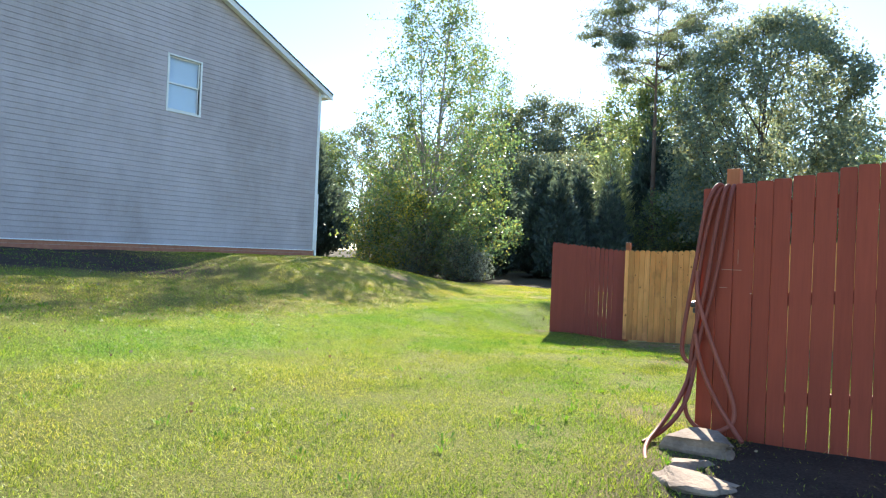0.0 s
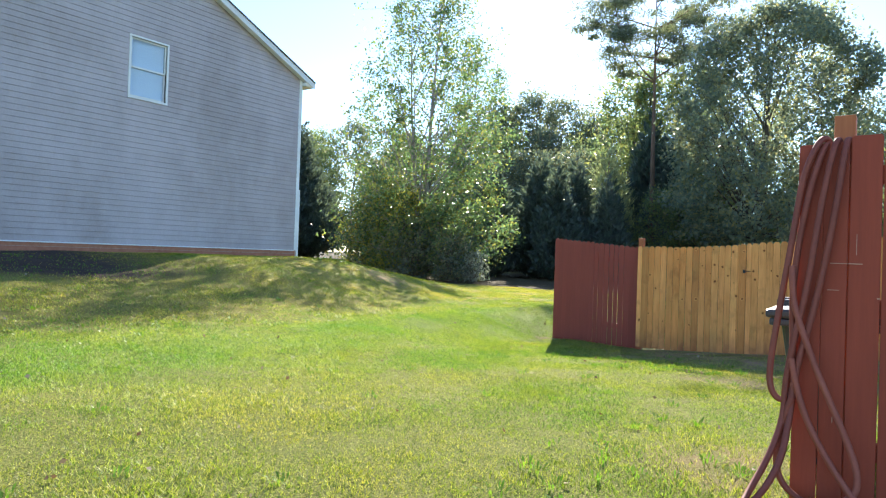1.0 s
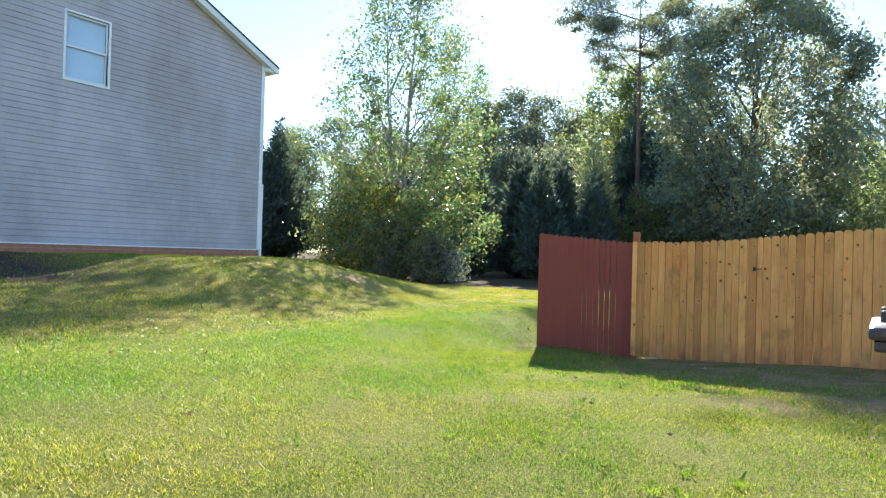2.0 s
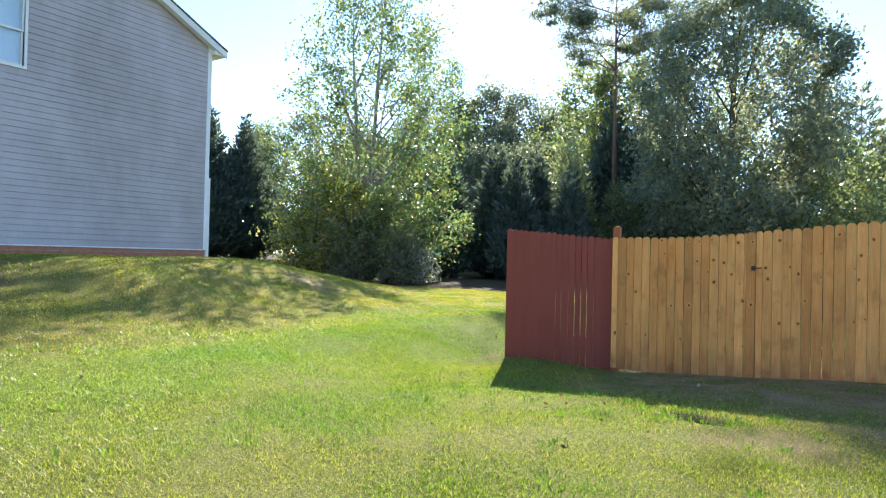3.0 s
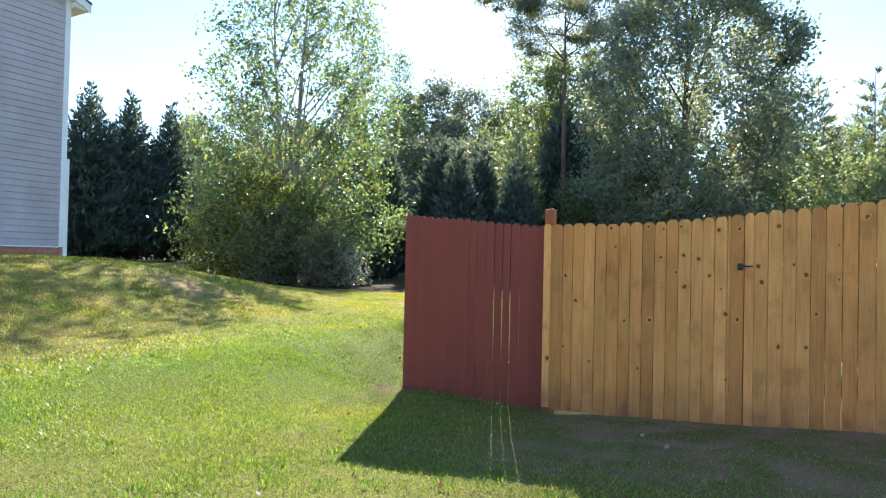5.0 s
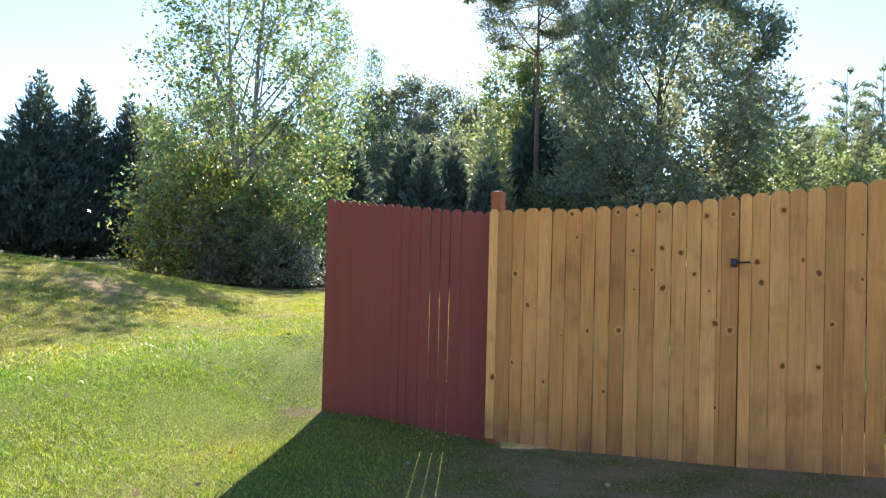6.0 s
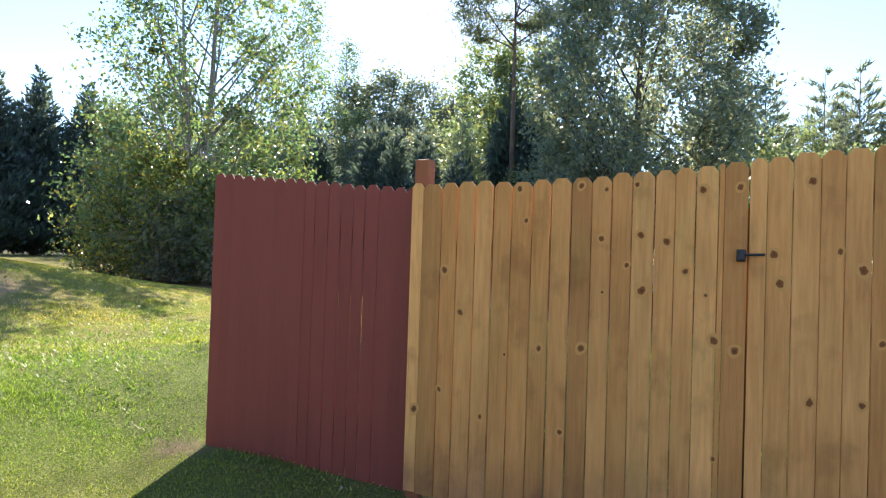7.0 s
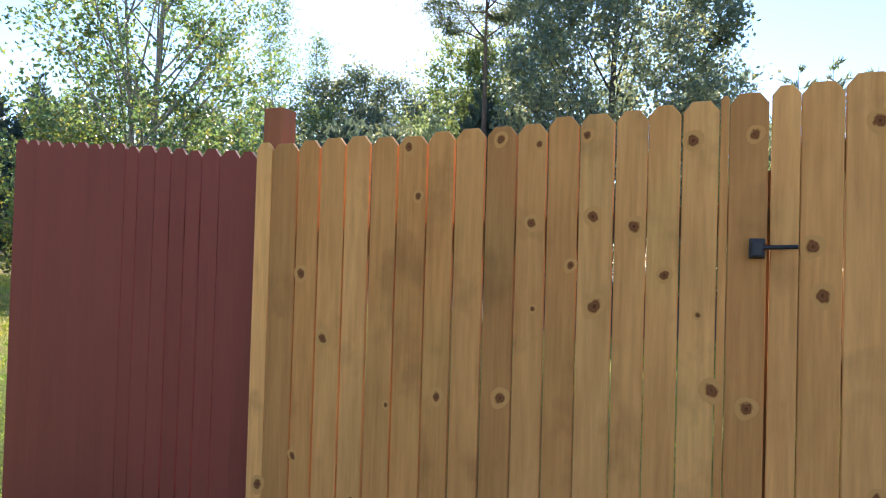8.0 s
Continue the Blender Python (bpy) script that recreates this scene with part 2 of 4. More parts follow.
POST_WOOD = timber("orange stained post wood", (0.29, 0.08, 0.032), (0.41, 0.14, 0.055), 0.2)


def knot_material():
    """A dark heart with a brown ring that fades out into the board, ragged, in the knot's own unit disc."""
    m, t, p = material("brown wood knot")
    c = t.nodes.new("ShaderNodeTexCoord")
    length = t.nodes.new("ShaderNodeVectorMath")
    length.operation = "LENGTH"
    t.links.new(c.outputs["Object"], length.inputs[0])
    v, rnd = per_object(t, c.outputs["Object"], 41.0)
    wobble = t.nodes.new("ShaderNodeMath")
    wobble.operation = "MULTIPLY_ADD"
    t.links.new(noise_of(t, v, 1.7, 4), wobble.inputs[0])
    wobble.inputs[1].default_value = 0.7
    t.links.new(length.outputs["Value"], wobble.inputs[2])
    col = ramp(t, wobble.outputs[0], [(0.4, (0.12, 0.036, 0.012)), (0.66, (0.25, 0.09, 0.028)), (0.78, (0.15, 0.05, 0.016)), (0.9, (0.42, 0.18, 0.05)), (1.0, (0.62, 0.285, 0.083))])
    t.links.new(col, p.inputs["Base Color"])
    p.inputs["Roughness"].default_value = 0.85
    p.inputs["Specular IOR Level"].default_value = 0.15
    bump(t, p, noise_of(t, v, 9.0, 3), 0.3, 0.003)
    return m


KNOT = knot_material()
SCUFF = surface("bare scraped wood", (0.34, 0.17, 0.11), (0.52, 0.30, 0.20), 20.0, rough=0.8)
IRON = surface("black painted iron", (0.012, 0.012, 0.014), (0.035, 0.035, 0.04), 20.0, rough=0.45, metal=0.4)
HOSE = surface("faded red rubber hose", (0.15, 0.028, 0.015), (0.24, 0.052, 0.028), 7.0, rough=0.62, relief=0.1)
HOSE_PALE = surface("faded terracotta rubber hose", (0.21, 0.046, 0.026), (0.32, 0.085, 0.05), 7.0, rough=0.62, relief=0.1)
STONE = surface("rough field stone", (0.14, 0.095, 0.068), (0.40, 0.29, 0.205), 5.0, rough=0.9, fine=35.0, relief=0.6, depth=0.01, spread=0.1)
BIN = surface("dark grey bin plastic", (0.020, 0.024, 0.028), (0.045, 0.05, 0.056), 5.0, rough=0.42, relief=0.1)
BARK = surface("grey brown bark", (0.055, 0.042, 0.032), (0.17, 0.14, 0.11), 3.0, (1, 1, 0.25), rough=0.95, fine=30.0, relief=0.8, depth=0.02)
PALE_BARK = surface("pale grey bark", (0.16, 0.14, 0.12), (0.36, 0.33, 0.29), 3.0, (1, 1, 0.4), rough=0.9, fine=25.0, relief=0.5, depth=0.01)
PINE_BARK = surface("reddish pine bark", (0.09, 0.055, 0.038), (0.24, 0.15, 0.10), 3.0, (1, 1, 0.3), rough=0.95, fine=22.0, relief=0.8, depth=0.03)
LAWN = leafy("lawn blades", [(0.04, 0.075, 0.009), (0.105, 0.152, 0.017), (0.205, 0.24, 0.028), (0.335, 0.31, 0.052), (0.46, 0.42, 0.15)], 0.42, 0.5, (1.7, 1.95, 0.8), ((0.6, 0.88, 0.6), (1.3, 1.12, 1.1)), 0.6, True)
WEED = leafy("weed leaves", [(0.08, 0.16, 0.02), (0.12, 0.22, 0.03), (0.19, 0.27, 0.045)], 0.4, 0.45, (1.5, 1.7, 0.7))
BIRCH_LEAF = leafy("yellowing birch leaves", [(0.065, 0.105, 0.065), (0.08, 0.13, 0.07), (0.105, 0.16, 0.075), (0.14, 0.175, 0.06), (0.22, 0.19, 0.06)], 0.45, 0.32, (2.2, 2.3, 1.7))
SHRUB_LEAF = leafy("yellow-green shrub leaves", [(0.06, 0.09, 0.05), (0.085, 0.125, 0.055), (0.13, 0.165, 0.055), (0.23, 0.235, 0.055), (0.36, 0.28, 0.06)], 0.45, 0.22, (2.4, 2.4, 1.6), ((0.5, 0.62, 0.75), (1.2, 1.15, 0.95)), 0.6)
# Far trees' foliage: base colours lifted and blued to include haze.
OAK_LEAF = leafy("oak leaves", [(0.115, 0.145, 0.13), (0.14, 0.175, 0.135), (0.175, 0.20, 0.14), (0.26, 0.235, 0.115)], 0.5, 0.36, (2.1, 2.1, 1.8))
WOOD_LEAF = leafy("mixed woodland leaves", [(0.075, 0.10, 0.09), (0.095, 0.125, 0.095), (0.125, 0.15, 0.10), (0.19, 0.175, 0.09)], 0.45, 0.42, (2.2, 2.2, 1.8))
OLIVE_LEAF = leafy("olive woodland leaves", [(0.10, 0.135, 0.085), (0.13, 0.17, 0.09), (0.165, 0.195, 0.09), (0.23, 0.22, 0.085)], 0.5, 0.25, (2.1, 2.2, 1.7))
PINE_LEAF = leafy("pine needles", [(0.09, 0.115, 0.10), (0.115, 0.145, 0.11), (0.15, 0.175, 0.115)], 0.35, 0.35)
PALE_PINE = leafy("pale young pine needles", [(0.13, 0.17, 0.12), (0.18, 0.22, 0.14), (0.24, 0.27, 0.16)], 0.4, 0.35)
CYPRESS_LEAF = leafy("dark cypress foliage", [(0.05, 0.07, 0.075), (0.06, 0.09, 0.085), (0.08, 0.11, 0.095)], 0.3, 0.4)
PALE_LEAF = leafy("pale grey-green leaves", [(0.14, 0.17, 0.13), (0.22, 0.25, 0.21), (0.30, 0.32, 0.28)], 0.4, 0.35, (1.6, 1.6, 1.5))
DEAD_LEAF = leafy("fallen brown leaves", [(0.10, 0.055, 0.03), (0.22, 0.14, 0.08), (0.42, 0.36, 0.28)], 0.2, 0.7, (1.2, 1.1, 1.0))


# ---- building helpers ----
def mesh_of(name, bm, mat):
    me = bpy.data.meshes.new(name)
    bm.to_mesh(me)
    bm.free()
    me.materials.append(mat)
    return me


def under(ob, parent):
    ob.parent = parent
    return ob


def part(name, bm, mat, parent, label="", smooth=False):
    me = mesh_of(name, bm, mat)
    if smooth:
        me.shade_smooth()
    ob = under(new(name, me), parent)
    return tagged(ob, label)


def thing(name, label, category, at=(0, 0, 0), group="", kind=""):
    ob = new(name)
    ob.location = at
    return tagged(ob, label, category, group, kind)


def box(bm, lo, hi, bevel=0.0):
    lo, hi = Vector(lo), Vector(hi)
    m = Matrix.Translation((lo + hi) / 2) @ Matrix.Diagonal((*(hi - lo), 1))
    vs = bmesh.ops.create_cube(bm, size=1, matrix=m)["verts"]
    if bevel:
        es = list({e for v in vs for e in v.link_edges})
        bmesh.ops.bevel(bm, geom=es, offset=bevel, segments=2, affect="EDGES", profile=0.6)
    return vs


def boxed(lo, hi, bevel=0.0):
    bm = bmesh.new()
    box(bm, lo, hi, bevel)
    return bm


def array_mesh(name, verts, faces, mat, smooth=False):
    """A mesh from numpy arrays: verts (n, 3), faces (m, k)."""
    me = bpy.data.meshes.new(name)
    verts, faces = np.asarray(verts, np.float32), np.asarray(faces, np.int32)
    k = faces.shape[1]
    me.vertices.add(len(verts))
    me.vertices.foreach_set("co", verts.ravel())
    me.loops.add(faces.size)
    me.loops.foreach_set("vertex_index", faces.ravel())
    me.polygons.add(len(faces))
    me.polygons.foreach_set("loop_start", np.arange(0, faces.size, k, dtype=np.int32))
    me.update(calc_edges=True)
    if smooth:
        me.shade_smooth()
    me.materials.append(mat)
    return me


# ---- ground ----
def smooth(a, b, x):
    k = np.clip((x - a) / (b - a), 0, 1)
    return k * k * (3 - 2 * k)


def along(y, rows):
    """A value that glides along y through (y, value) rows."""
    at, value = zip(*rows)
    return np.interp(y, at, value)


FOOT = [(3, -5.6), (7, -6.1), (9.5, -7.0), (12, -8.2), (16, -9.3), (18.5, -10.2), (21, -10.9), (24, -12.5)]
TOP = [(0, 1.22), (13, 1.24), (15.5, 1.22), (17.5, 1.0), (19, 0.82), (21, 0.52), (23, 0.3), (26, 0.2)]


def ground_z(x, y):
    """The lawn: level by the path, a bank up to the house, a hollow along the far fence."""
    x, y = np.asarray(x, float), np.asarray(y, float)
    u = -(x + 3.5)
    base = 0.2 + 0.08 * smooth(1.6, 3.6, u) - 0.29 * smooth(8, 13.4, y) * (1 - smooth(1.8, 3.6, u)) + 0.1 * smooth(7.5, 3.5, y) * smooth(-1, 3, u)
    foot, top = along(y, FOOT), along(y, TOP)
    wide = 4.6 + 3.9 * smooth(12, 8, y)
    bank = (top - 0.28) * smooth(0, 1, (foot - x) / wide)
    rear = 0.45 * smooth(22, 34, -x) * smooth(17, 25, y)
    right = 0.075 * np.clip(-u, 0, 6) * smooth(8.5, 13.2, y) + 0.05 * np.clip(x + 1.8, 0, 5) * smooth(9, 6.5, y)
    right = right * (1 - smooth(15, 30, y))
    pit = -0.2 * np.exp(-(((x + 1.86) / 0.19) ** 4 + ((y - 10.42) / 0.12) ** 4))
    ripple = 0.012 * np.sin(x * 1.7 + 0.6 * y) * np.sin(y * 1.3 - 0.4 * x) + 0.01 * np.sin(3.1 * x + 1.0) * np.sin(2.7 * y)
    return np.maximum(bank, rear) + base + right + pit + ripple * (np.abs(x) < 60)


def build_ground():
    def lines(lo, hi, step, far):
        near = np.arange(lo, hi + step / 2, step)
        out = [1.0]
        while out[-1] < far:
            out.append(out[-1] * 1.35)
        out = np.array(out)
        return np.concatenate([lo - out[::-1], near, hi + out])
    xs, ys = lines(-16, 6, 0.085, 900), lines(0, 18, 0.085, 900)
    gx, gy = np.meshgrid(xs, ys)
    v = np.stack([gx, gy, ground_z(gx, gy)], -1).reshape(-1, 3)
    nx, ny = len(xs), len(ys)
    a = (np.arange(ny - 1)[:, None] * nx + np.arange(nx - 1)).ravel()
    f = np.stack([a, a + 1, a + nx + 1, a + nx], 1)
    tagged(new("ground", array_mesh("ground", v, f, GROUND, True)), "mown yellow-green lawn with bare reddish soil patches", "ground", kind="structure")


build_ground()


def bare_amount(x, y):
    k = np.zeros_like(x)
    for (bx, by), radius in BARE:
        d = np.hypot(x - bx, y - by)
        k = np.maximum(k, np.clip((radius * 1.5 - d) / radius, 0, 1))
    # Fewer blades across the far fence's shadow, where soil colour greys the lawn.
    strip = np.clip((y - 10.6) / 1.4, 0, 1) * (y < 14.0) * np.clip((x + 4.4) / 1.2, 0, 1)
    # Blades left out where the house's shadow is painted.
    house_shade = np.clip((-10.8 - x) / 0.5, 0, 1) * np.clip((10.4 - y) / 2.0, 0, 1)
    foot = np.clip((x - 0.1) / 0.15, 0, 1) * (y < 5.95)
    return np.maximum(np.maximum(k, strip * 1.1), np.maximum(house_shade, foot) * 1.2)


def build_lawn(rng, name, lo, hi, density, tall, wide, skip=None):
    """Grass blades as slim bent triangles."""
    n = int((hi[0] - lo[0]) * (hi[1] - lo[1]) * density)
    x, y = rng.uniform(lo[0], hi[0], n), rng.uniform(lo[1], hi[1], n)
    clump = np.sin(2.1 * x + 1.3 * np.sin(1.7 * y)) * np.sin(1.9 * y + 1.1 * np.sin(1.3 * x)) + 0.6 * np.sin(7.3 * x + 2 * np.sin(5 * y)) * np.sin(6.7 * y)
    keep = rng.random(n) > bare_amount(x, y) * 0.8
    keep &= rng.random(n) < 0.8 + 0.24 * clump
    tuft = np.sin(41 * x + 3 * np.sin(17 * y)) * np.sin(37 * y + 3 * np.sin(19 * x))
    keep &= rng.random(n) < 0.74 + 0.5 * tuft
    keep &= x > -14.85
    if skip:
        keep &= ~((x > skip[0]) & (x < skip[2]) & (y > skip[1]) & (y < skip[3]))
    x, y, clump = x[keep], y[keep], clump[keep]
    n = len(x)
    h = tall * rng.uniform(0.4, 1.35, n) * (1 + 0.35 * clump)
    a, lean = rng.uniform(0, 2 * np.pi, n), rng.uniform(0.3, 1.9, n)
    w = wide * rng.uniform(0.6, 1.3, n)
    z = ground_z(x, y)
    turn = a + np.pi / 2 + rng.uniform(-0.7, 0.7, n)
    dx, dy = np.cos(turn) * w / 2, np.sin(turn) * w / 2
    p0 = np.stack([x - dx, y - dy, z - 0.004], 1)
    p1 = np.stack([x + dx, y + dy, z - 0.004], 1)
    p2 = np.stack([x + np.cos(a) * h * lean, y + np.sin(a) * h * lean, z + h], 1)
    v = np.stack([p0, p1, p2], 1).reshape(-1, 3)
    tagged(new(name, array_mesh(name, v, np.arange(3 * n).reshape(-1, 3), LAWN)), "short mown grass blades with yellow thatch", "grass", kind="stuff")


lawn_rng = np.random.default_rng(4)
NEAR = (-7.4, 2.2, 1.6, 13.3)
build_lawn(lawn_rng, "grass", NEAR[:2], NEAR[2:], 11000, 0.019, 0.0055)
build_lawn(lawn_rng, "grass", (-14.8, 1.0), (6.0, 24.0), 2500, 0.023, 0.0105, NEAR)


# ---- house ----
def build_house():
    x0, y0, y1 = -14.9, 4.3, 15.27
    z_sill, z_eave, slope, depth = 1.447, 6.64, 0.468, 9.0
    mid = (y0 + y1) / 2
    z_ridge = z_eave + (y1 - mid) * slope
    house = thing("house", "two-storey grey vinyl-sided house with a white-trimmed gable", "house", (x0, mid, z_sill))

    def hpart(name, bm, mat, label="", parent=house):
        bmesh.ops.translate(bm, verts=bm.verts, vec=(-x0, -mid, -z_sill))
        return part(name, bm, mat, parent, label)

    # core wall, with the window's opening
    wy0, wy1, wz0, wz1 = 9.98, 10.89, 5.03, 6.46
    bm = bmesh.new()
    ring = [(y0, z_sill), (y1, z_sill), (y1, z_eave), (mid, z_ridge), (y0, z_eave)]
    hole = [(wy0, wz0), (wy1, wz0), (wy1, wz1), (wy0, wz1)]
    for x in (x0, x0 - 0.16):
        o = [bm.verts.new((x, y, z)) for y, z in ring]
        h = [bm.verts.new((x, y, z)) for y, z in hole]
        for f in ((o[0], o[1], h[1], h[0]), (o[1], o[2], h[2], h[1]), (o[2], o[3], h[3], h[2]), (o[3], o[4], h[3]), (o[4], o[0], h[0], h[3])):
            bm.faces.new(f)
        if x == x0:
            front = h
        else:
            for k in range(4):
                bm.faces.new((front[k], front[(k + 1) % 4], h[(k + 1) % 4], h[k]))
    wall = hpart("wall", bm, SIDING, "grey siding wall with dirt stains")
    bm = bmesh.new()
    box(bm, (x0 - depth, y1 - 0.16, z_sill), (x0 - 0.16, y1, z_eave))
    hpart("wall", bm, SIDING)
    bm = bmesh.new()
    box(bm, (x0 - depth, y0, z_sill), (x0 - 0.16, y0 + 0.16, z_eave))
    hpart("wall", bm, SIDING)
    bm = bmesh.new()
    box(bm, (x0 - depth - 0.16, y0, z_sill), (x0 - depth, y1, z_eave))
    hpart("wall", bm, SIDING)
    bm = bmesh.new()
    box(bm, (x0 - depth, y0 + 0.2, 0.3), (x0 - 0.02, y1 - 0.02, z_sill - 0.002))
    hpart("foundation", bm, BRICK, "red brick foundation strip")

    # roof slabs with shingles, soffit and rake boards
    for side in (1, -1):
        bm = bmesh.new()
        ye = y1 + 0.32 if side > 0 else y0 - 0.32
        ze = z_eave + 0.12 - 0.32 * slope
        prof = [(ye, ze), (mid, z_ridge + 0.12), (mid, z_ridge + 0.16), (ye, ze + 0.04)]
        rows = [[bm.verts.new((x, y, z)) for y, z in prof] for x in (x0 + 0.27, x0 - depth - 0.4)]
        for k in range(4):
            bm.faces.new((rows[0][k], rows[0][(k + 1) % 4], rows[1][(k + 1) % 4], rows[1][k]))
        bm.faces.new(rows[0])
        bm.faces.new(rows[1][::-1])
        bmesh.ops.recalc_face_normals(bm, faces=bm.faces)
        hpart("roof", bm, SHINGLE, "dark shingle roof slope")
        bm = bmesh.new()
        prof = [(ye, ze - 0.17), (mid, z_ridge - 0.05), (mid, z_ridge + 0.117), (ye, ze - 0.003)]
        rows = [[bm.verts.new((x, y, z)) for y, z in prof] for x in (x0 + 0.245, x0 + 0.222)]
        for k in range(4):
            bm.faces.new((rows[0][k], rows[0][(k + 1) % 4], rows[1][(k + 1) % 4], rows[1][k]))
        bm.faces.new(rows[0])
        bm.faces.new(rows[1][::-1])
        bmesh.ops.recalc_face_normals(bm, faces=bm.faces)
        hpart("rake_board", bm, WHITE, "white rake board")
        bm = bmesh.new()
        prof = [(ye - side * 0.02, ze - 0.13), (mid, z_ridge - 0.03), (mid, z_ridge - 0.01), (ye - side * 0.02, ze - 0.11)]
        rows = [[bm.verts.new((x, y, z)) for y, z in prof] for x in (x0 + 0.22, x0 + 0.03)]
        for k in range(4):
            bm.faces.new((rows[0][k], rows[0][(k + 1) % 4], rows[1][(k + 1) % 4], rows[1][k]))
        bmesh.ops.recalc_face_normals(bm, faces=bm.faces)
        hpart("soffit", bm, WHITE, "white soffit")
        lo, hi = sorted((ye, y1 if side > 0 else y0))
        hpart("gutter", boxed((x0 - depth - 0.3, lo + 0.0 if side > 0 else lo, ze - 0.14), (x0 + 0.2, hi - 0.003 if side > 0 else hi, ze - 0.02), 0.02), WHITE, "white eave box and gutter")

    # corner posts and the boxed trim at the far corner
    hpart("corner_post", boxed((x0 - 0.09, y1 - 0.09, z_sill - 0.02), (x0 + 0.025, y1 + 0.025, z_eave + 0.1), 0.006), WHITE, "white vinyl corner post")
    hpart("corner_post", boxed((x0 - 0.09, y0 - 0.025, z_sill - 0.02), (x0 + 0.025, y0 + 0.09, z_eave + 0.1), 0.006), WHITE, "white vinyl corner post")
    hpart("downspout", boxed((x0 - 0.12, y1 + 0.03, 1.22), (x0 - 0.03, y1 + 0.12, 3.30), 0.01), WHITE, "white metal drain pipe at the corner")
    hpart("starter_strip", boxed((x0 - 0.01, y0 + 0.09, z_sill - 0.03), (x0 + 0.018, y1 - 0.09, z_sill), 0.003), WHITE, "white strip under the siding")

    # window
    window = thing("window", "white double-hung window", "window", (0, 0, 0))
    window.parent = house
    del window["label"], window["category"]
    for lo, hi in (((wy0 - 0.05, wz0 - 0.06), (wy1 + 0.05, wz0)), ((wy0 - 0.05, wz1), (wy1 + 0.05, wz1 + 0.05)), ((wy0 - 0.05, wz0), (wy0, wz1)), ((wy1, wz0), (wy1 + 0.05, wz1))):
        hpart("frame", boxed((x0 - 0.06, *lo), (x0 + 0.035, *hi), 0.004), WHITE, "", window)
    zm = (wz0 + wz1) / 2
    for k, (za, zb, xs) in enumerate(((wz0, zm + 0.02, -0.055), (zm - 0.02, wz1, -0.025))):
        for lo, hi in (((wy0, za), (wy1, za + 0.045)), ((wy0, zb - 0.045), (wy1, zb)), ((wy0, za + 0.045), (wy0 + 0.04, zb - 0.045)), ((wy1 - 0.04, za + 0.045), (wy1, zb - 0.045))):
            hpart("sash", boxed((x0 + xs - 0.025, *lo), (x0 + xs, *hi), 0.003), WHITE, "", window)
        pane = hpart("pane", boxed((x0 + xs - 0.016, wy0 + 0.04, za + 0.045), (x0 + xs - 0.010, wy1 - 0.04, zb - 0.045)), GLASS, "sky-reflecting glass", window)
        pane.visible_shadow = False
    hpart("blind", boxed((x0 - 0.135, wy0 + 0.01, wz0 + 0.01), (x0 - 0.125, wy1 - 0.01, wz1 - 0.01)), BLIND, "closed pale blind, tinted blue for the mirrored sky", window)

    # siding courses
    step = 0.13
    courses = {}
    z, k = z_sill, 0
    while z < z_ridge - 0.15:
        top = z + step
        ya, yb = y0 + 0.09, y1 - 0.09
        if top > z_eave:
            cut = (top - z_eave) / slope
            ya, yb = max(ya, y0 + cut - 0.1), min(yb, y1 - cut + 0.1)
        spans = [(ya, yb)]
        if z < wz1 + 0.05 and top > wz0 - 0.06:
            spans = [(ya, wy0 - 0.052), (wy1 + 0.052, yb)]
        for a, b in spans:
            key = round(b - a, 2)
            if key not in courses:
                bm = bmesh.new()
                prof = [(0.0, 0.0), (0.015, 0.0), (0.018, 0.004), (0.017, 0.016), (0.004, step - 0.003), (0.0, step - 0.003)]
                rows = [[bm.verts.new((px, py, pz)) for px, pz in prof] for py in (-key / 2, key / 2)]
                for i in range(6):
                    bm.faces.new((rows[0][i], rows[0][(i + 1) % 6], rows[1][(i + 1) % 6], rows[1][i]))
                bm.faces.new(rows[0][::-1])
                bm.faces.new(rows[1])
                bmesh.ops.recalc_face_normals(bm, faces=bm.faces)
                courses[key] = mesh_of("siding_board", bm, SIDING)
            ob = under(new("siding_board", courses[key]), wall)
            ob.location = (0.001, (a + b) / 2 - mid, z - z_sill)
        z, k = top, k + 1


build_house()


# ---- fences ----
def picket_mesh(name, width, height, mat, thick=0.016, ear=0.03, ease=0.0025):
    """A dog-eared board with eased front edges; its foot is at the origin."""
    w, e = width / 2, ease
    outline = [(-w, 0), (w, 0), (w, height - ear), (w - ear * 0.8, height), (-w + ear * 0.8, height), (-w, height - ear)]
    bm = bmesh.new()
    rings = []
    for y, inset in ((0, e), (e, 0), (thick, 0)):
        rings.append([bm.verts.new((x * (1 - inset / w), y, z + (inset if z == 0 else -inset))) for x, z in outline])
    for a, b in zip(rings, rings[1:]):
        for k in range(6):
            bm.faces.new((a[k], a[(k + 1) % 6], b[(k + 1) % 6], b[k]))
    bm.faces.new(rings[0][::-1])
    bm.faces.new(rings[-1])
    bmesh.ops.recalc_face_normals(bm, faces=bm.faces)
    return mesh_of(name, bm, mat)


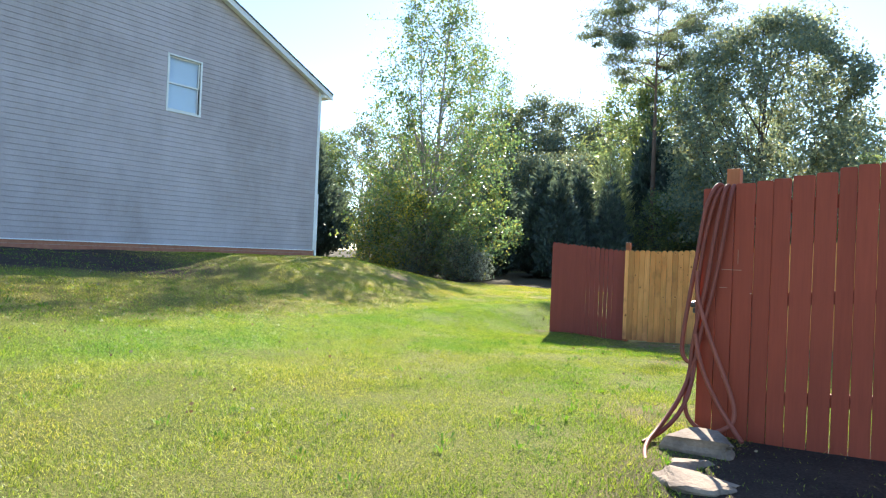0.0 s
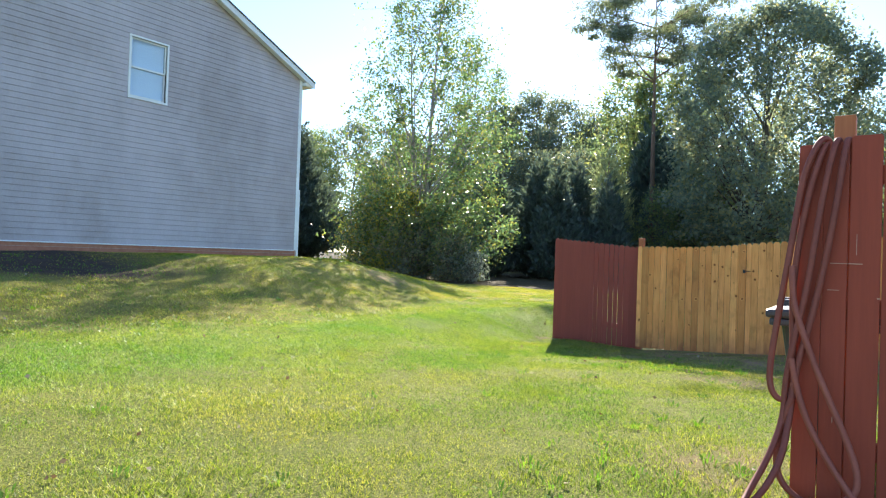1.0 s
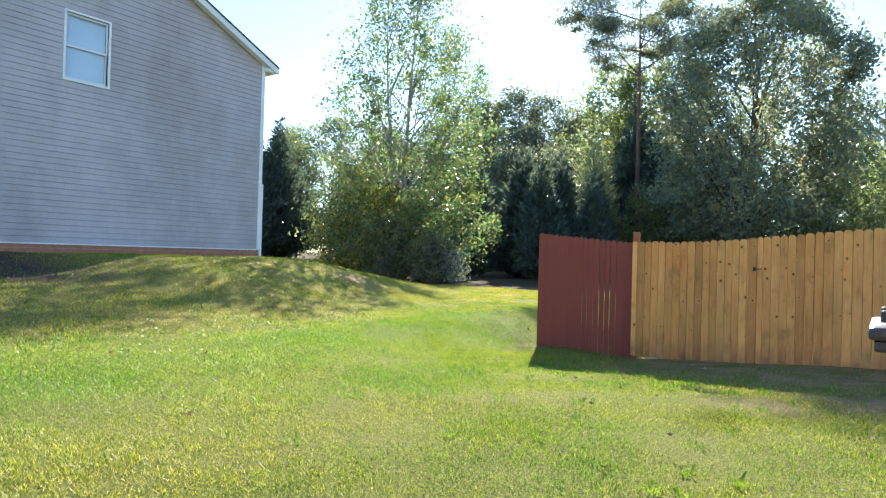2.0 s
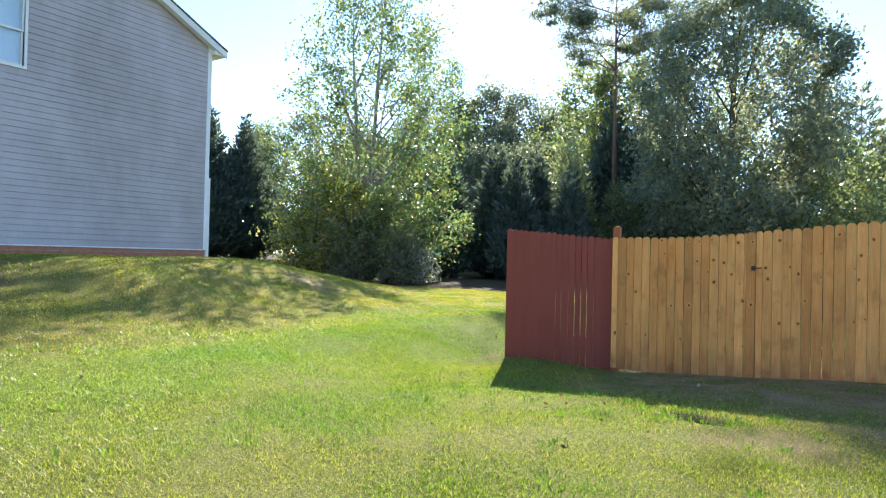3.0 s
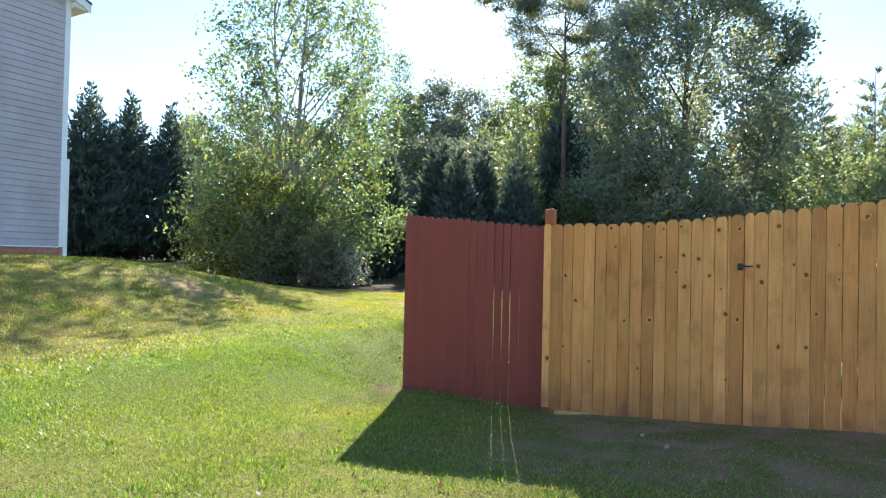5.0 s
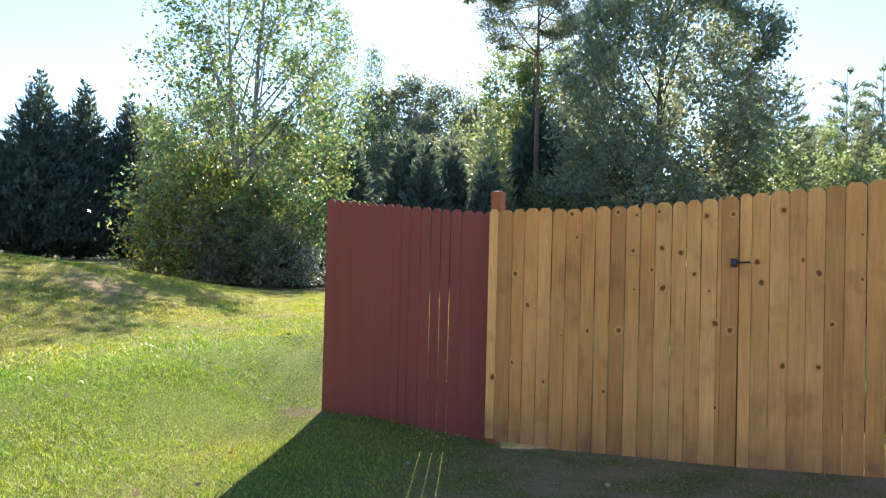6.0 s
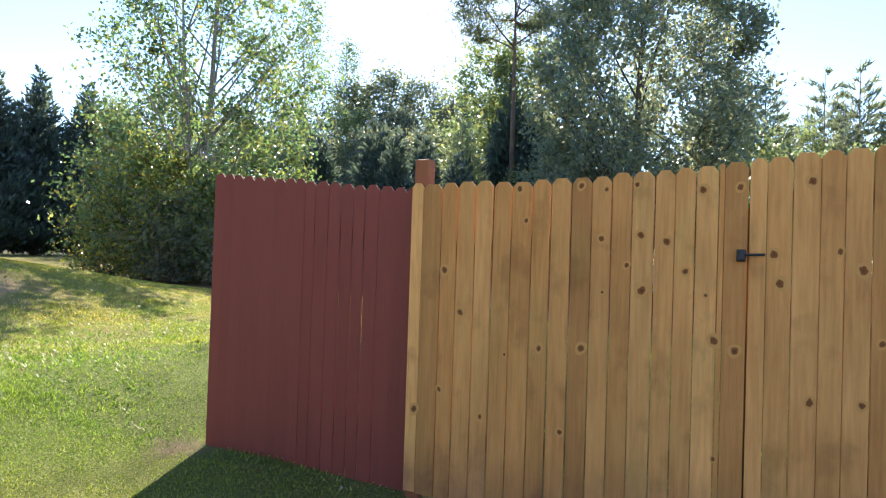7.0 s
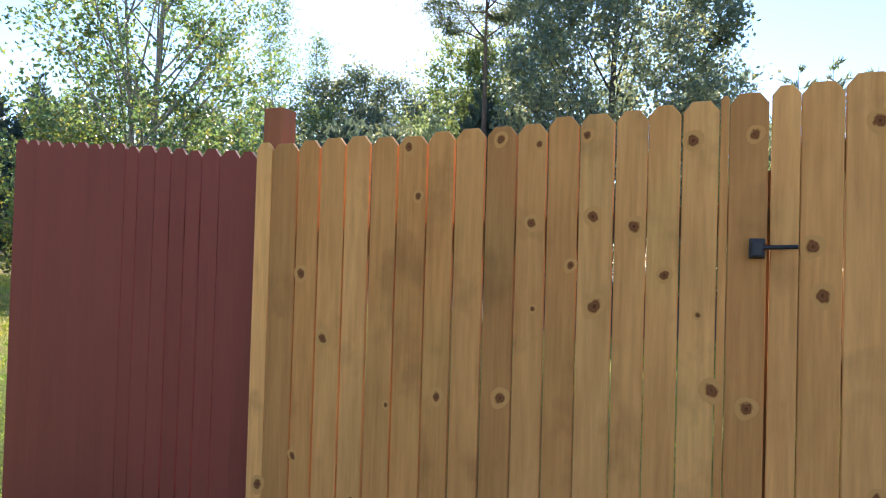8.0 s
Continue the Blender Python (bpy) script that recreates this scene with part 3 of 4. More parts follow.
def run_of_pickets(parent, origin, rng, x_from, x_to, line, top, mat, pitch, gaps, height=1.8, tilt=0.006, widths=(), ear=0.03, ease=0.0025, thick=0.016):
    """Boards side by side from x_from to x_to; line(x) gives y, top(x) the height of the tips."""
    widths = list(widths)
    while sum(widths) + pitch * 0.5 < x_to - x_from:
        widths.append(round(pitch * rng.choice([0.9, 0.95, 1.0, 1.0, 1.06, 1.12]), 3))
    if x_from + sum(widths) > x_to + 0.02:
        widths[-1] = max(0.03, round(widths[-1] - (x_from + sum(widths) - x_to), 3))
    made, out, x = {}, [], x_from
    for w in widths:
        gap = gaps(x, rng)
        key = round(w - gap, 3)
        if key not in made:
            made[key] = picket_mesh("picket", key, height, mat, thick, ear=min(ear, key * 0.35), ease=ease)
        cx = x + w / 2
        ob = under(new("picket", made[key]), parent)
        ob.location = Vector((cx, line(cx) + rng.uniform(-0.3, 0.3) * tilt, top(cx) - height + rng.uniform(-0.007, 0.007))) - Vector(origin)
        ob.rotation_euler = (0, rng.uniform(-tilt, tilt) * 0.35, rng.uniform(-2, 2) * tilt)
        out.append((cx, ob))
        x += w
    return out


def rail(parent, origin, xa, xb, y, za, zb, mat, deep=0.038, tall=0.088):
    bm = bmesh.new()
    vs = box(bm, (xa, y, -tall / 2), (xb, y + deep, tall / 2), 0.003)
    for v in bm.verts:
        v.co.z += za + (zb - za) * (v.co.x - xa) / (xb - xa)
        v.co -= Vector(origin)
    return part("rail", bm, mat, parent)


def post(parent, origin, x, y, z0, z1, mat, size=0.089):
    bm = boxed((x - size / 2, y - size / 2, z0), (x + size / 2, y + size / 2, z1), 0.006)
    bmesh.ops.translate(bm, verts=bm.verts, vec=-Vector(origin))
    return part("post", bm, mat, parent)


fence_rng = np.random.default_rng(11)


def wood_top(x):
    return 1.722 + 0.075 * np.clip(x + 2.75, 0, 6) + 0.02 * np.clip(x + 2.0, 0, 1.2)


def build_far_wood_fence():
    origin = (-3.5, 13.38, -0.1)
    gate = thing("fence_gate", "new unpainted pine plank gate with dark knots", "gate", origin)
    tight = lambda x, r: r.choice([0.001, 0.002, 0.004, 0.006, 0.008])
    boards = run_of_pickets(gate, origin, fence_rng, -3.57, -1.816, lambda x: 13.365, wood_top, NEW_WOOD, 0.1025, tight, 1.765, 0.004,
                            (0.074, 0.116, 0.099, 0.108, 0.104, 0.107, 0.112, 0.103, 0.108, 0.105, 0.1, 0.1, 0.103, 0.097, 0.093, 0.097, 0.028, 0.1))
    for h in (0.35, 1.42):
        rail(gate, origin, -3.5, -1.83, 13.385, h - 0.08, h + 0.02, RAIL_WOOD)
    origin2 = (-1.8, 13.38, 0.0)
    fence = thing("wooden_fence", "new unpainted pine plank fence with dark knots", "fence", origin2)
    boards2 = run_of_pickets(fence, origin2, fence_rng, -1.809, 5.2, lambda x: 13.365, wood_top, NEW_WOOD, 0.103, tight, 1.8, 0.004, (0.071, 0.104, 0.107, 0.093, 0.1))
    for h in (0.3, 0.95, 1.55):
        rail(fence, origin2, -1.80, 5.2, 13.385, h + 0.05, h + 0.55, RAIL_WOOD)
    for x in (-1.79, 0.6, 3.0, 5.1):
        post(fence, origin2, x, 13.47, -0.3, float(wood_top(x)) - 0.22, RAIL_WOOD)
    return boards + boards2


def build_far_red_fence():
    origin = (-4.4, 13.52, 0.0)
    fence = thing("red_fence", "red-stained wooden plank fence panel with fine gaps", "fence", origin)
    line = lambda x: 13.55 - 0.04 * (x + 5.27)
    top = lambda x: 1.705 + 0.088 * (-3.58 - x) ** 1.0
    gaps = lambda x, r: (0.0122 if r.random() < 0.9 else 0.005) if -4.62 < x < -3.78 else 0.0
    run_of_pickets(fence, origin, fence_rng, -5.27, -3.56, line, top, OLD_RED, 0.094, gaps, height=1.97, tilt=0.001, ear=0.032, ease=0.0004, thick=0.014)
    for h in (0.25, 1.45):
        rail(fence, origin, -5.26, -3.6, 13.60, h + 0.1, h - 0.02, OLD_RED)
    post(fence, origin, -3.54, 13.46, -0.4, 1.87, POST_WOOD)
    post(fence, origin, -5.20, 13.66, -0.3, 1.75, POST_WOOD)


def near_top(x):
    return 2.045 + 0.13 * np.clip(x + 0.1, 0, 6)


SCUFFS = [(0.06, 1.468, 0.13, 0.005), (0.01, 1.34, 0.05, 0.004), (0.1, 1.56, 0.003, 0.10), (0.19, 1.31, 0.012, 0.007), (0.02, 0.72, 0.004, 0.025)]


def build_near_fence():
    origin = (0.1, 5.93, 0.25)
    fence = thing("red_fence", "weathered red-stained plank fence with daylight between boards", "fence", origin)
    gaps = lambda x, r: r.choice([0.003, 0.005, 0.008])
    run_of_pickets(fence, origin, fence_rng, -0.155, 4.6, lambda x: 5.915, near_top, RED_WOOD, 0.117, gaps, height=1.93, tilt=0.006, ear=0.010)
    for h in (0.55, 1.22, 1.85):
        rail(fence, origin, -0.15, 4.6, 5.933, h, h + 0.55, RED_WOOD)
    for x, z, wide, tall in SCUFFS:
        part("scuff", boxed((x - wide / 2 - origin[0], 5.9085 - origin[1], z - tall / 2 - origin[2]), (x + wide / 2 - origin[0], 5.912 - origin[1], z + tall / 2 - origin[2]), 0.001), SCUFF, fence, "pale scrape through the red stain")
    for x in (0.035, 2.4, 4.5):
        post(fence, origin, x, 6.02, -0.2, float(near_top(x)) + 0.13, POST_WOOD)


boards = build_far_wood_fence()
build_far_red_fence()
build_near_fence()


# ---- trees ----
def tubes(segments, sides=6):
    """Tapered tubes: rows of (p, q, radius at p, radius at q)."""
    s = np.asarray(segments, float)
    p, q, r0, r1 = s[:, :3], s[:, 3:6], s[:, 6], s[:, 7]
    d = q - p
    d /= np.linalg.norm(d, axis=1, keepdims=True) + 1e-9
    ref = np.where(np.abs(d[:, 2:3]) > 0.9, np.array([[1.0, 0, 0]]), np.array([[0, 0, 1.0]]))
    a = np.cross(d, ref)
    a /= np.linalg.norm(a, axis=1, keepdims=True)
    b = np.cross(d, a)
    ang = np.arange(sides) * 2 * np.pi / sides
    ring = a[:, None] * np.cos(ang)[None, :, None] + b[:, None] * np.sin(ang)[None, :, None]
    v = np.concatenate([p[:, None] + ring * r0[:, None, None], q[:, None] + ring * r1[:, None, None]], 1)
    k = np.arange(sides)
    f = np.stack([k, (k + 1) % sides, (k + 1) % sides + sides, k + sides], 1)
    f = (np.arange(len(s)) * 2 * sides)[:, None, None] + f[None]
    return v.reshape(-1, 3), f.reshape(-1, 4)


def leaves(rng, centres, size, droop=0.3, long=1.6):
    """A pointed four-cornered leaf, turned at random, at each centre."""
    n = len(centres)
    d = rng.normal(size=(n, 3))
    d[:, 2] -= droop
    d /= np.linalg.norm(d, axis=1, keepdims=True)
    e = np.cross(d, rng.normal(size=(n, 3)))
    e /= np.linalg.norm(e, axis=1, keepdims=True)
    s = size * rng.uniform(0.6, 1.3, n)[:, None]
    up = np.cross(d, e) * s * 0.12
    c = np.asarray(centres)
    v = np.stack([c - d * s * long / 2, c + e * s / 2 + up, c + d * s * long / 2, c - e * s / 2 + up], 1)
    return v.reshape(-1, 3), np.arange(4 * n).reshape(-1, 4)


def wander(rng, start, way, length, steps, bend, rise):
    """A crooked limb as a list of points."""
    pts, d = [np.array(start, float)], np.array(way, float)
    for _ in range(steps):
        d = d + rng.normal(size=3) * bend
        d[2] += rise
        d /= np.linalg.norm(d)
        pts.append(pts[-1] + d * length / steps)
    return pts


def limb_segments(pts, r0, r1):
    n = len(pts) - 1
    return [(*pts[k], *pts[k + 1], r0 + (r1 - r0) * k / n, r0 + (r1 - r0) * (k + 1) / n) for k in range(n)]


def clump_tree(rng, height, leaf, count, clumps, half, outline, axis=(0.0, 0.0), low=0.1, shell=0.5, spread=0.35, flat=0.7, climb=0.9, fork=0.08, stems=1, trunk_r=0.16, tail=0.25, twigs=3, thin=0.0, long=1.6, steps=6, sides=5, boughs=0.25, sway=1.0):
    """Wood and leaves of a tree. Limbs climb from the stems to clumps of leaves that fill an outline:
    outline(h) is the crown's half width at the height h, both 0 to 1; axis is the crown's drift to the side at the top."""
    wood, spots, weights, sizes = [], [], [], []
    trunks = []
    for k in range(stems):
        lean = np.array(axis) / height * 0.55 + rng.normal(size=2) * (0.015 if k == 0 else 0.05) * sway
        base = (0, 0, -0.3) if k == 0 else (*(rng.normal(size=2) * 0.25), -0.3)
        trunk = np.array(wander(rng, base, (lean[0], lean[1], 1), height * (0.97 if k == 0 else rng.uniform(0.75, 0.92)), 14, 0.022 * sway, 0.05))
        wood += limb_segments(list(trunk), trunk_r * (1.0 if k == 0 else 0.75), 0.015)
        trunks.append(trunk)
    made = np.zeros((0, 3))
    for n, k in enumerate(rng.permutation(clumps)):
        trunk = trunks[k % stems]
        h = low + (1 - low) * (k + rng.random()) / clumps
        r = half * outline(h) * (shell + (1 - shell) * math.sqrt(rng.random())) * rng.uniform(0.82, 1.06)
        a = k * 2.39996 + rng.uniform(-0.6, 0.6)
        end = np.array([axis[0] * h + r * math.cos(a), axis[1] * h + r * math.sin(a), h * height])
        z0 = max(fork * height, end[2] - climb * r - 0.05 * height * rng.random())
        i = int(np.clip(np.searchsorted(trunk[:, 2], z0) - 1, 0, 13))
        f = np.clip((z0 - trunk[i, 2]) / (trunk[i + 1, 2] - trunk[i, 2]), 0, 1)
        start = trunk[i] * (1 - f) + trunk[i + 1] * f
        first = n < boughs * clumps
        if not first:
            below = made[:, 2] < end[2] - 0.15 * r
            if below.any():
                near = made[below]
                start = near[np.argmin(np.linalg.norm(near - end, axis=1))]
        bend = start * 0.45 + end * 0.55 + np.array([0, 0, -0.06 * r]) + rng.normal(size=3) * 0.06 * r
        q = np.linspace(0, 1, steps + 1)[:, None]
        pts = (1 - q) ** 2 * start + 2 * q * (1 - q) * bend + q * q * end
        made = np.concatenate([made, pts[1:-1]])
        thick = float(np.clip(trunk_r * (0.45 if first else 0.14) * (1 - 0.6 * h), 0.012, 0.13))
        wood += limb_segments(list(pts), thick, 0.009)
        share = (1.15 - h) ** thin
        size = spread * rng.uniform(0.65, 1.35)
        for _ in range(twigs):
            tp = pts[rng.integers(steps // 2, steps + 1)] + rng.normal(size=3) * size * np.array([1.2, 1.2, 0.9])
            j = rng.integers(steps // 3, steps)
            wood.append((*pts[j], *tp, 0.009, 0.004))
            spots.append(tp)
            weights.append(share * 0.5)
            sizes.append(size * 0.6)
        spots.append(end)
        weights.append(share)
        sizes.append(size)
        for j in range(steps // 2, steps):
            spots.append(pts[j])
            weights.append(share * tail)
            sizes.append(size * 0.7)
    spots, weights, sizes = np.array(spots), np.array(weights), np.array(sizes)
    pick = rng.choice(len(spots), size=count, p=weights / weights.sum())
    centres = spots[pick] + rng.normal(size=(count, 3)) * sizes[pick][:, None] * np.array([1, 1, flat])
    return tubes(wood, sides), leaves(rng, centres[centres[:, 2] > 0.08], leaf, long=long)


def plant(name, label, at, wood, leaf, bark, foliage, category="tree", group="", crown="crown"):
    tree = thing(name, label, category, (at[0], at[1], float(ground_z(at[0], at[1]))), group)
    under(new("trunk", array_mesh("trunk", *wood, bark, True)), tree)
    under(new(crown, array_mesh(crown, *leaf, foliage)), tree)
    return tree


def conifer(rng, height, radius, sprays, needle, count, droop=-0.35, taper=0.8, wide=0.3, trunk_r=0.17, sparse=0.0, start=0.03):
    """A conifer: tiers of upswept sprays, each a bough set with narrow fans of scale leaves."""
    wood = limb_segments([np.array([0, 0, -0.3 + k * (height + 0.2) / 10]) for k in range(11)], trunk_r, 0.012)
    base, way = [], []
    for k in range(sprays):
        h = start + (0.985 - start) * (1 - math.sqrt(1 - (k + rng.random()) / sprays))
        a = k * 2.39996 + rng.uniform(-0.4, 0.4)
        reach = radius * min(1.0, (1 - h) ** taper * 1.3 + 0.02) * rng.uniform(0.72, 1.12) + 0.12
        tip = np.array([math.cos(a) * reach, math.sin(a) * reach, -droop * reach + 0.25])
        root = np.array([0, 0, h * height - 0.15 * reach])
        if k % 3 == 0:
            wood.append((*root, *(root + tip * 0.9), 0.022, 0.006))
        n = max(3, int(count / sprays * (0.3 + 1.4 * reach / radius)))
        q = (sparse + (1 - sparse) * rng.random(n)) ** 0.6
        c = root + tip * q[:, None] + rng.normal(size=(n, 3)) * np.array([0.16, 0.16, 0.09]) * (0.5 + reach / radius)
        base.append(c)
        way.append(np.tile(tip / np.linalg.norm(tip), (n, 1)))
    c, d = np.concatenate(base), np.concatenate(way)
    n = len(c)
    d = d * 0.8 + np.array([0, 0, 0.45]) + rng.normal(size=(n, 3)) * 0.42
    d /= np.linalg.norm(d, axis=1, keepdims=True)
    e = np.cross(d, rng.normal(size=(n, 3)))
    e /= np.linalg.norm(e, axis=1, keepdims=True)
    s = needle * rng.uniform(0.6, 1.4, n)[:, None]
    v = np.stack([c - d * s * 0.4, c + e * s * wide, c + d * s * 1.2, c - e * s * wide], 1)
    v = v[c[:, 2] > 0.1].reshape(-1, 3)
    return tubes(wood, 5), (v, np.arange(len(v)).reshape(-1, 4))


tree_rng = np.random.default_rng(21)
spire = lambda h: min(1.0, 0.14 + 1.5 * (1 - h) ** 0.75) * (0.75 + 0.25 * min(1.0, h / 0.12))
dome = lambda h: math.sqrt(max(0.03, 1 - (2 * h - 1.0) ** 2))
umbrella = lambda h: math.sqrt(max(0.02, 1 - max(0.0, (h - 0.5) / 0.5) ** 2.3)) * (0.5 + 0.5 * min(1.0, h / 0.5))
column = lambda h: 0.55 + 0.45 * math.sin(math.pi * min(1, h * 0.95 + 0.1))
crest = lambda h: 0.3 + 0.7 * math.sin(math.pi * min(1.0, max(0.0, (h - 0.6) / 0.5)) ** 0.85)

# trees at the edge of the lawn
plant("birch_tree", "tall conical birch with yellowing leaves and slim grey stems", (-18.6, 26.4),
      *clump_tree(tree_rng, 15.4, 0.098, 31000, 270, 4.15, spire, low=0.06, shell=0.35, spread=0.36, climb=1.1, stems=2, trunk_r=0.15, tail=0.3, thin=1.1), PALE_BARK, BIRCH_LEAF, group="lawn edge trees")
plant("oak_tree", "broad round dark green oak with sky gaps between limbs", (-6.75, 39.9),
      *clump_tree(tree_rng, 15.2, 0.135, 50000, 270, 5.3, umbrella, axis=(1.2, 0.7), low=0.17, shell=0.6, spread=0.5, boughs=0.13, flat=0.75, climb=1.3, fork=0.2, trunk_r=0.27, tail=0.1, twigs=1, sides=6), BARK, OAK_LEAF, group="lawn edge trees")
plant("pine_tree", "tall pine with a bare reddish trunk and flat needle plates", (-13.6, 44.1),
      *clump_tree(tree_rng, 20.8, 0.07, 24000, 34, 4.8, crest, sway=0.15, boughs=0.6, low=0.7, shell=0.5, spread=0.55, flat=0.28, climb=0.25, fork=0.6, trunk_r=0.25, tail=0.2, twigs=3, long=4.5), PINE_BARK, PINE_LEAF, crown="needles", group="lawn edge trees")

# row of cypresses past the house
cyp = plant("cypress_tree", "dense dark green cypress with a pointed top", (-40.4, 37.4), *conifer(tree_rng, 11.4, 3.4, 700, 0.21, 21000, taper=1.2), BARK, CYPRESS_LEAF, group="cypress row", crown="foliage")


def plant_stand(model, tall, *places):
    """Copies of one tree at (x, y, height)."""
    for x, y, height in places:
        k = height / tall
        copy_thing(model, pose(x, y, float(ground_z(x, y)), 0, 0, (x * 61 + y * 37) % 360) @ Matrix.Diagonal((k, k, k, 1)))


plant_stand(cyp, 11.4, (-40.7, 34.4, 11.6), (-40.5, 31.4, 11.4), (-42.4, 28.4, 11.2), (-43.6, 25.4, 11.5))

# shrubs at the foot of the birch
for (x, y), tall, wide, n, foliage in (((-20.7, 25.9), 5.0, 1.9, 7000, SHRUB_LEAF), ((-19.2, 25.0), 4.2, 1.9, 7500, SHRUB_LEAF), ((-17.0, 25.4), 3.6, 1.6, 6000, BIRCH_LEAF), ((-17.9, 24.6), 2.6, 1.5, 5000, WOOD_LEAF), ((-21.4, 24.8), 3.0, 1.2, 3000, SHRUB_LEAF), ((-16.0, 25.0), 1.9, 1.0, 3000, WOOD_LEAF)):
    plant("shrub", "dark green leafy shrub under the birch" if foliage is WOOD_LEAF else "yellow-green leafy shrub under the birch", (x, y), *clump_tree(tree_rng, tall, 0.085, n, 60, wide, dome, low=0.04, shell=0.35, spread=0.26, climb=0.9, fork=0.02, stems=3, trunk_r=0.035), BARK, foliage, category="shrub", group="shrubs under the birch", crown="foliage")
plant("shrub", "pale grey-green shrub at the edge of the birch", (-15.0, 25.3), *clump_tree(tree_rng, 1.35, 0.06, 1500, 30, 0.7, dome, low=0.06, shell=0.2, spread=0.16, fork=0.02, stems=3, trunk_r=0.025), BARK, PALE_LEAF, category="shrub", group="shrubs under the birch", crown="foliage")

# woodland: a few kinds, repeated
dark_tree = plant("woodland_tree", "dark green woodland tree in a dense stand", (-27.0, 50.0), *clump_tree(tree_rng, 10.0, 0.135, 8500, 120, 2.9, column, low=0.06, shell=0.5, spread=0.42, trunk_r=0.16, steps=3, sides=4, twigs=2), BARK, WOOD_LEAF, group="woodland edge")
tall_tree = plant("woodland_tree", "tall dark green tree at the back of the woods", (-34.0, 64.2), *clump_tree(tree_rng, 19.0, 0.22, 9000, 150, 4.2, dome, low=0.12, shell=0.55, spread=0.6, trunk_r=0.26, steps=3, sides=4, twigs=2), BARK, WOOD_LEAF, group="woodland edge")
olive_tree = plant("woodland_tree", "olive green woodland tree with a loose crown", (-17.9, 51.0), *clump_tree(tree_rng, 16.2, 0.165, 10000, 150, 3.3, column, low=0.1, shell=0.45, spread=0.45, climb=1.2, trunk_r=0.2, steps=3, sides=4, twigs=2), BARK, OLIVE_LEAF, group="woodland edge")
slim_tree = plant("woodland_tree", "slender light green tree above the woods", (-34.0, 52.0), *clump_tree(tree_rng, 21.6, 0.13, 9000, 110, 2.5, spire, low=0.2, shell=0.3, spread=0.4, climb=1.4, trunk_r=0.16, steps=3, sides=4, twigs=2, thin=0.4), PALE_BARK, BIRCH_LEAF, group="woodland edge")
bush_tree = plant("understory_tree", "yellow-green understory tree at the woodland edge", (-1.5, 42.9), *clump_tree(tree_rng, 8.0, 0.115, 7500, 100, 2.5, dome, low=0.05, shell=0.4, spread=0.36, stems=2, trunk_r=0.09, steps=3, sides=4, twigs=2), BARK, OLIVE_LEAF, group="woodland edge")
young_pine = plant("young_pine", "pale green young pine with loose boughs", (-15.8, 42.0), *conifer(tree_rng, 8.7, 1.5, 190, 0.24, 7500, droop=-0.5, taper=0.7, wide=0.12, trunk_r=0.1, sparse=0.3), PINE_BARK, PALE_PINE, group="woodland edge", crown="needles")
cedar = plant("cedar_tree", "dark narrow-crowned cedar, some added as the woods' deep shade", (-14.6, 46.4), *conifer(tree_rng, 11.4, 2.2, 320, 0.32, 8000), BARK, CYPRESS_LEAF, group="woodland edge", crown="foliage")
far_pine = plant("pine_tree", "far pine with loose tiers of needles", (3.9, 66.6), *conifer(tree_rng, 17.2, 2.9, 210, 0.34, 7500, droop=-0.2, taper=0.6, wide=0.16, trunk_r=0.2, sparse=0.2, start=0.2), PINE_BARK, PINE_LEAF, group="woodland edge", crown="needles")

plant_stand(dark_tree, 10.0, (-23.4, 51.0, 10.4), (-30.2, 47.5, 9.6), (-20.6, 49.0, 9.0), (-33.5, 45.5, 10.0), (-36.5, 42.5, 9.0), (-24.8, 45.5, 6.6), (-21.0, 44.5, 5.8), (-10.2, 46.5, 9.0), (-38.5, 47.5, 11.0), (-18.0, 45.0, 6.5), (-28.0, 43.0, 5.5))
plant_stand(tall_tree, 19.0, (-31.6, 67.7, 18.6), (-36.6, 62.6, 17.6), (-27.8, 65.0, 15.6), (-25.4, 64.0, 16.4), (-21.5, 63.0, 15.6), (-47.2, 50.0, 14.4), (-43.0, 54.0, 13.6), (-40.5, 58.0, 14.8), (-29.0, 58.0, 13.6), (-52.0, 48.0, 13.0))
plant_stand(olive_tree, 16.2, (-15.4, 50.6, 16.0), (-12.6, 50.4, 15.8), (-46.6, 45.0, 12.8), (-44.0, 42.0, 10.6), (-8.2, 53.0, 13.0), (-3.4, 54.0, 12.0), (-32.5, 56.0, 13.4), (1.6, 60.0, 11.6), (-24.0, 57.0, 12.5))
plant_stand(slim_tree, 21.6, (-38.4, 64.2, 22.6),)
plant_stand(bush_tree, 8.0, (-2.9, 40.7, 6.0), (-9.6, 41.9, 6.8), (-4.6, 43.5, 6.6), (-12.0, 41.0, 5.6), (-7.6, 44.0, 5.6), (1.6, 44.5, 6.8), (4.2, 47.5, 7.6), (7.6, 50.0, 8.0), (11.0, 52.5, 8.8), (14.5, 54.0, 9.0), (-0.4, 40.2, 4.6))
plant_stand(young_pine, 8.7, (-17.4, 43.2, 6.6), (-22.6, 47.0, 7.4))
# All but the first are added dark fillers for deep shade behind the crest.
plant_stand(cedar, 11.4, (-12.7, 45.6, 10.2), (-15.4, 34.0, 6.6), (-17.4, 35.6, 7.4), (-13.6, 36.4, 5.8), (-19.6, 34.0, 7.0), (-16.4, 38.5, 7.6), (-18.6, 38.4, 7.8), (-21.6, 36.0, 7.0), (-14.6, 39.5, 6.4))
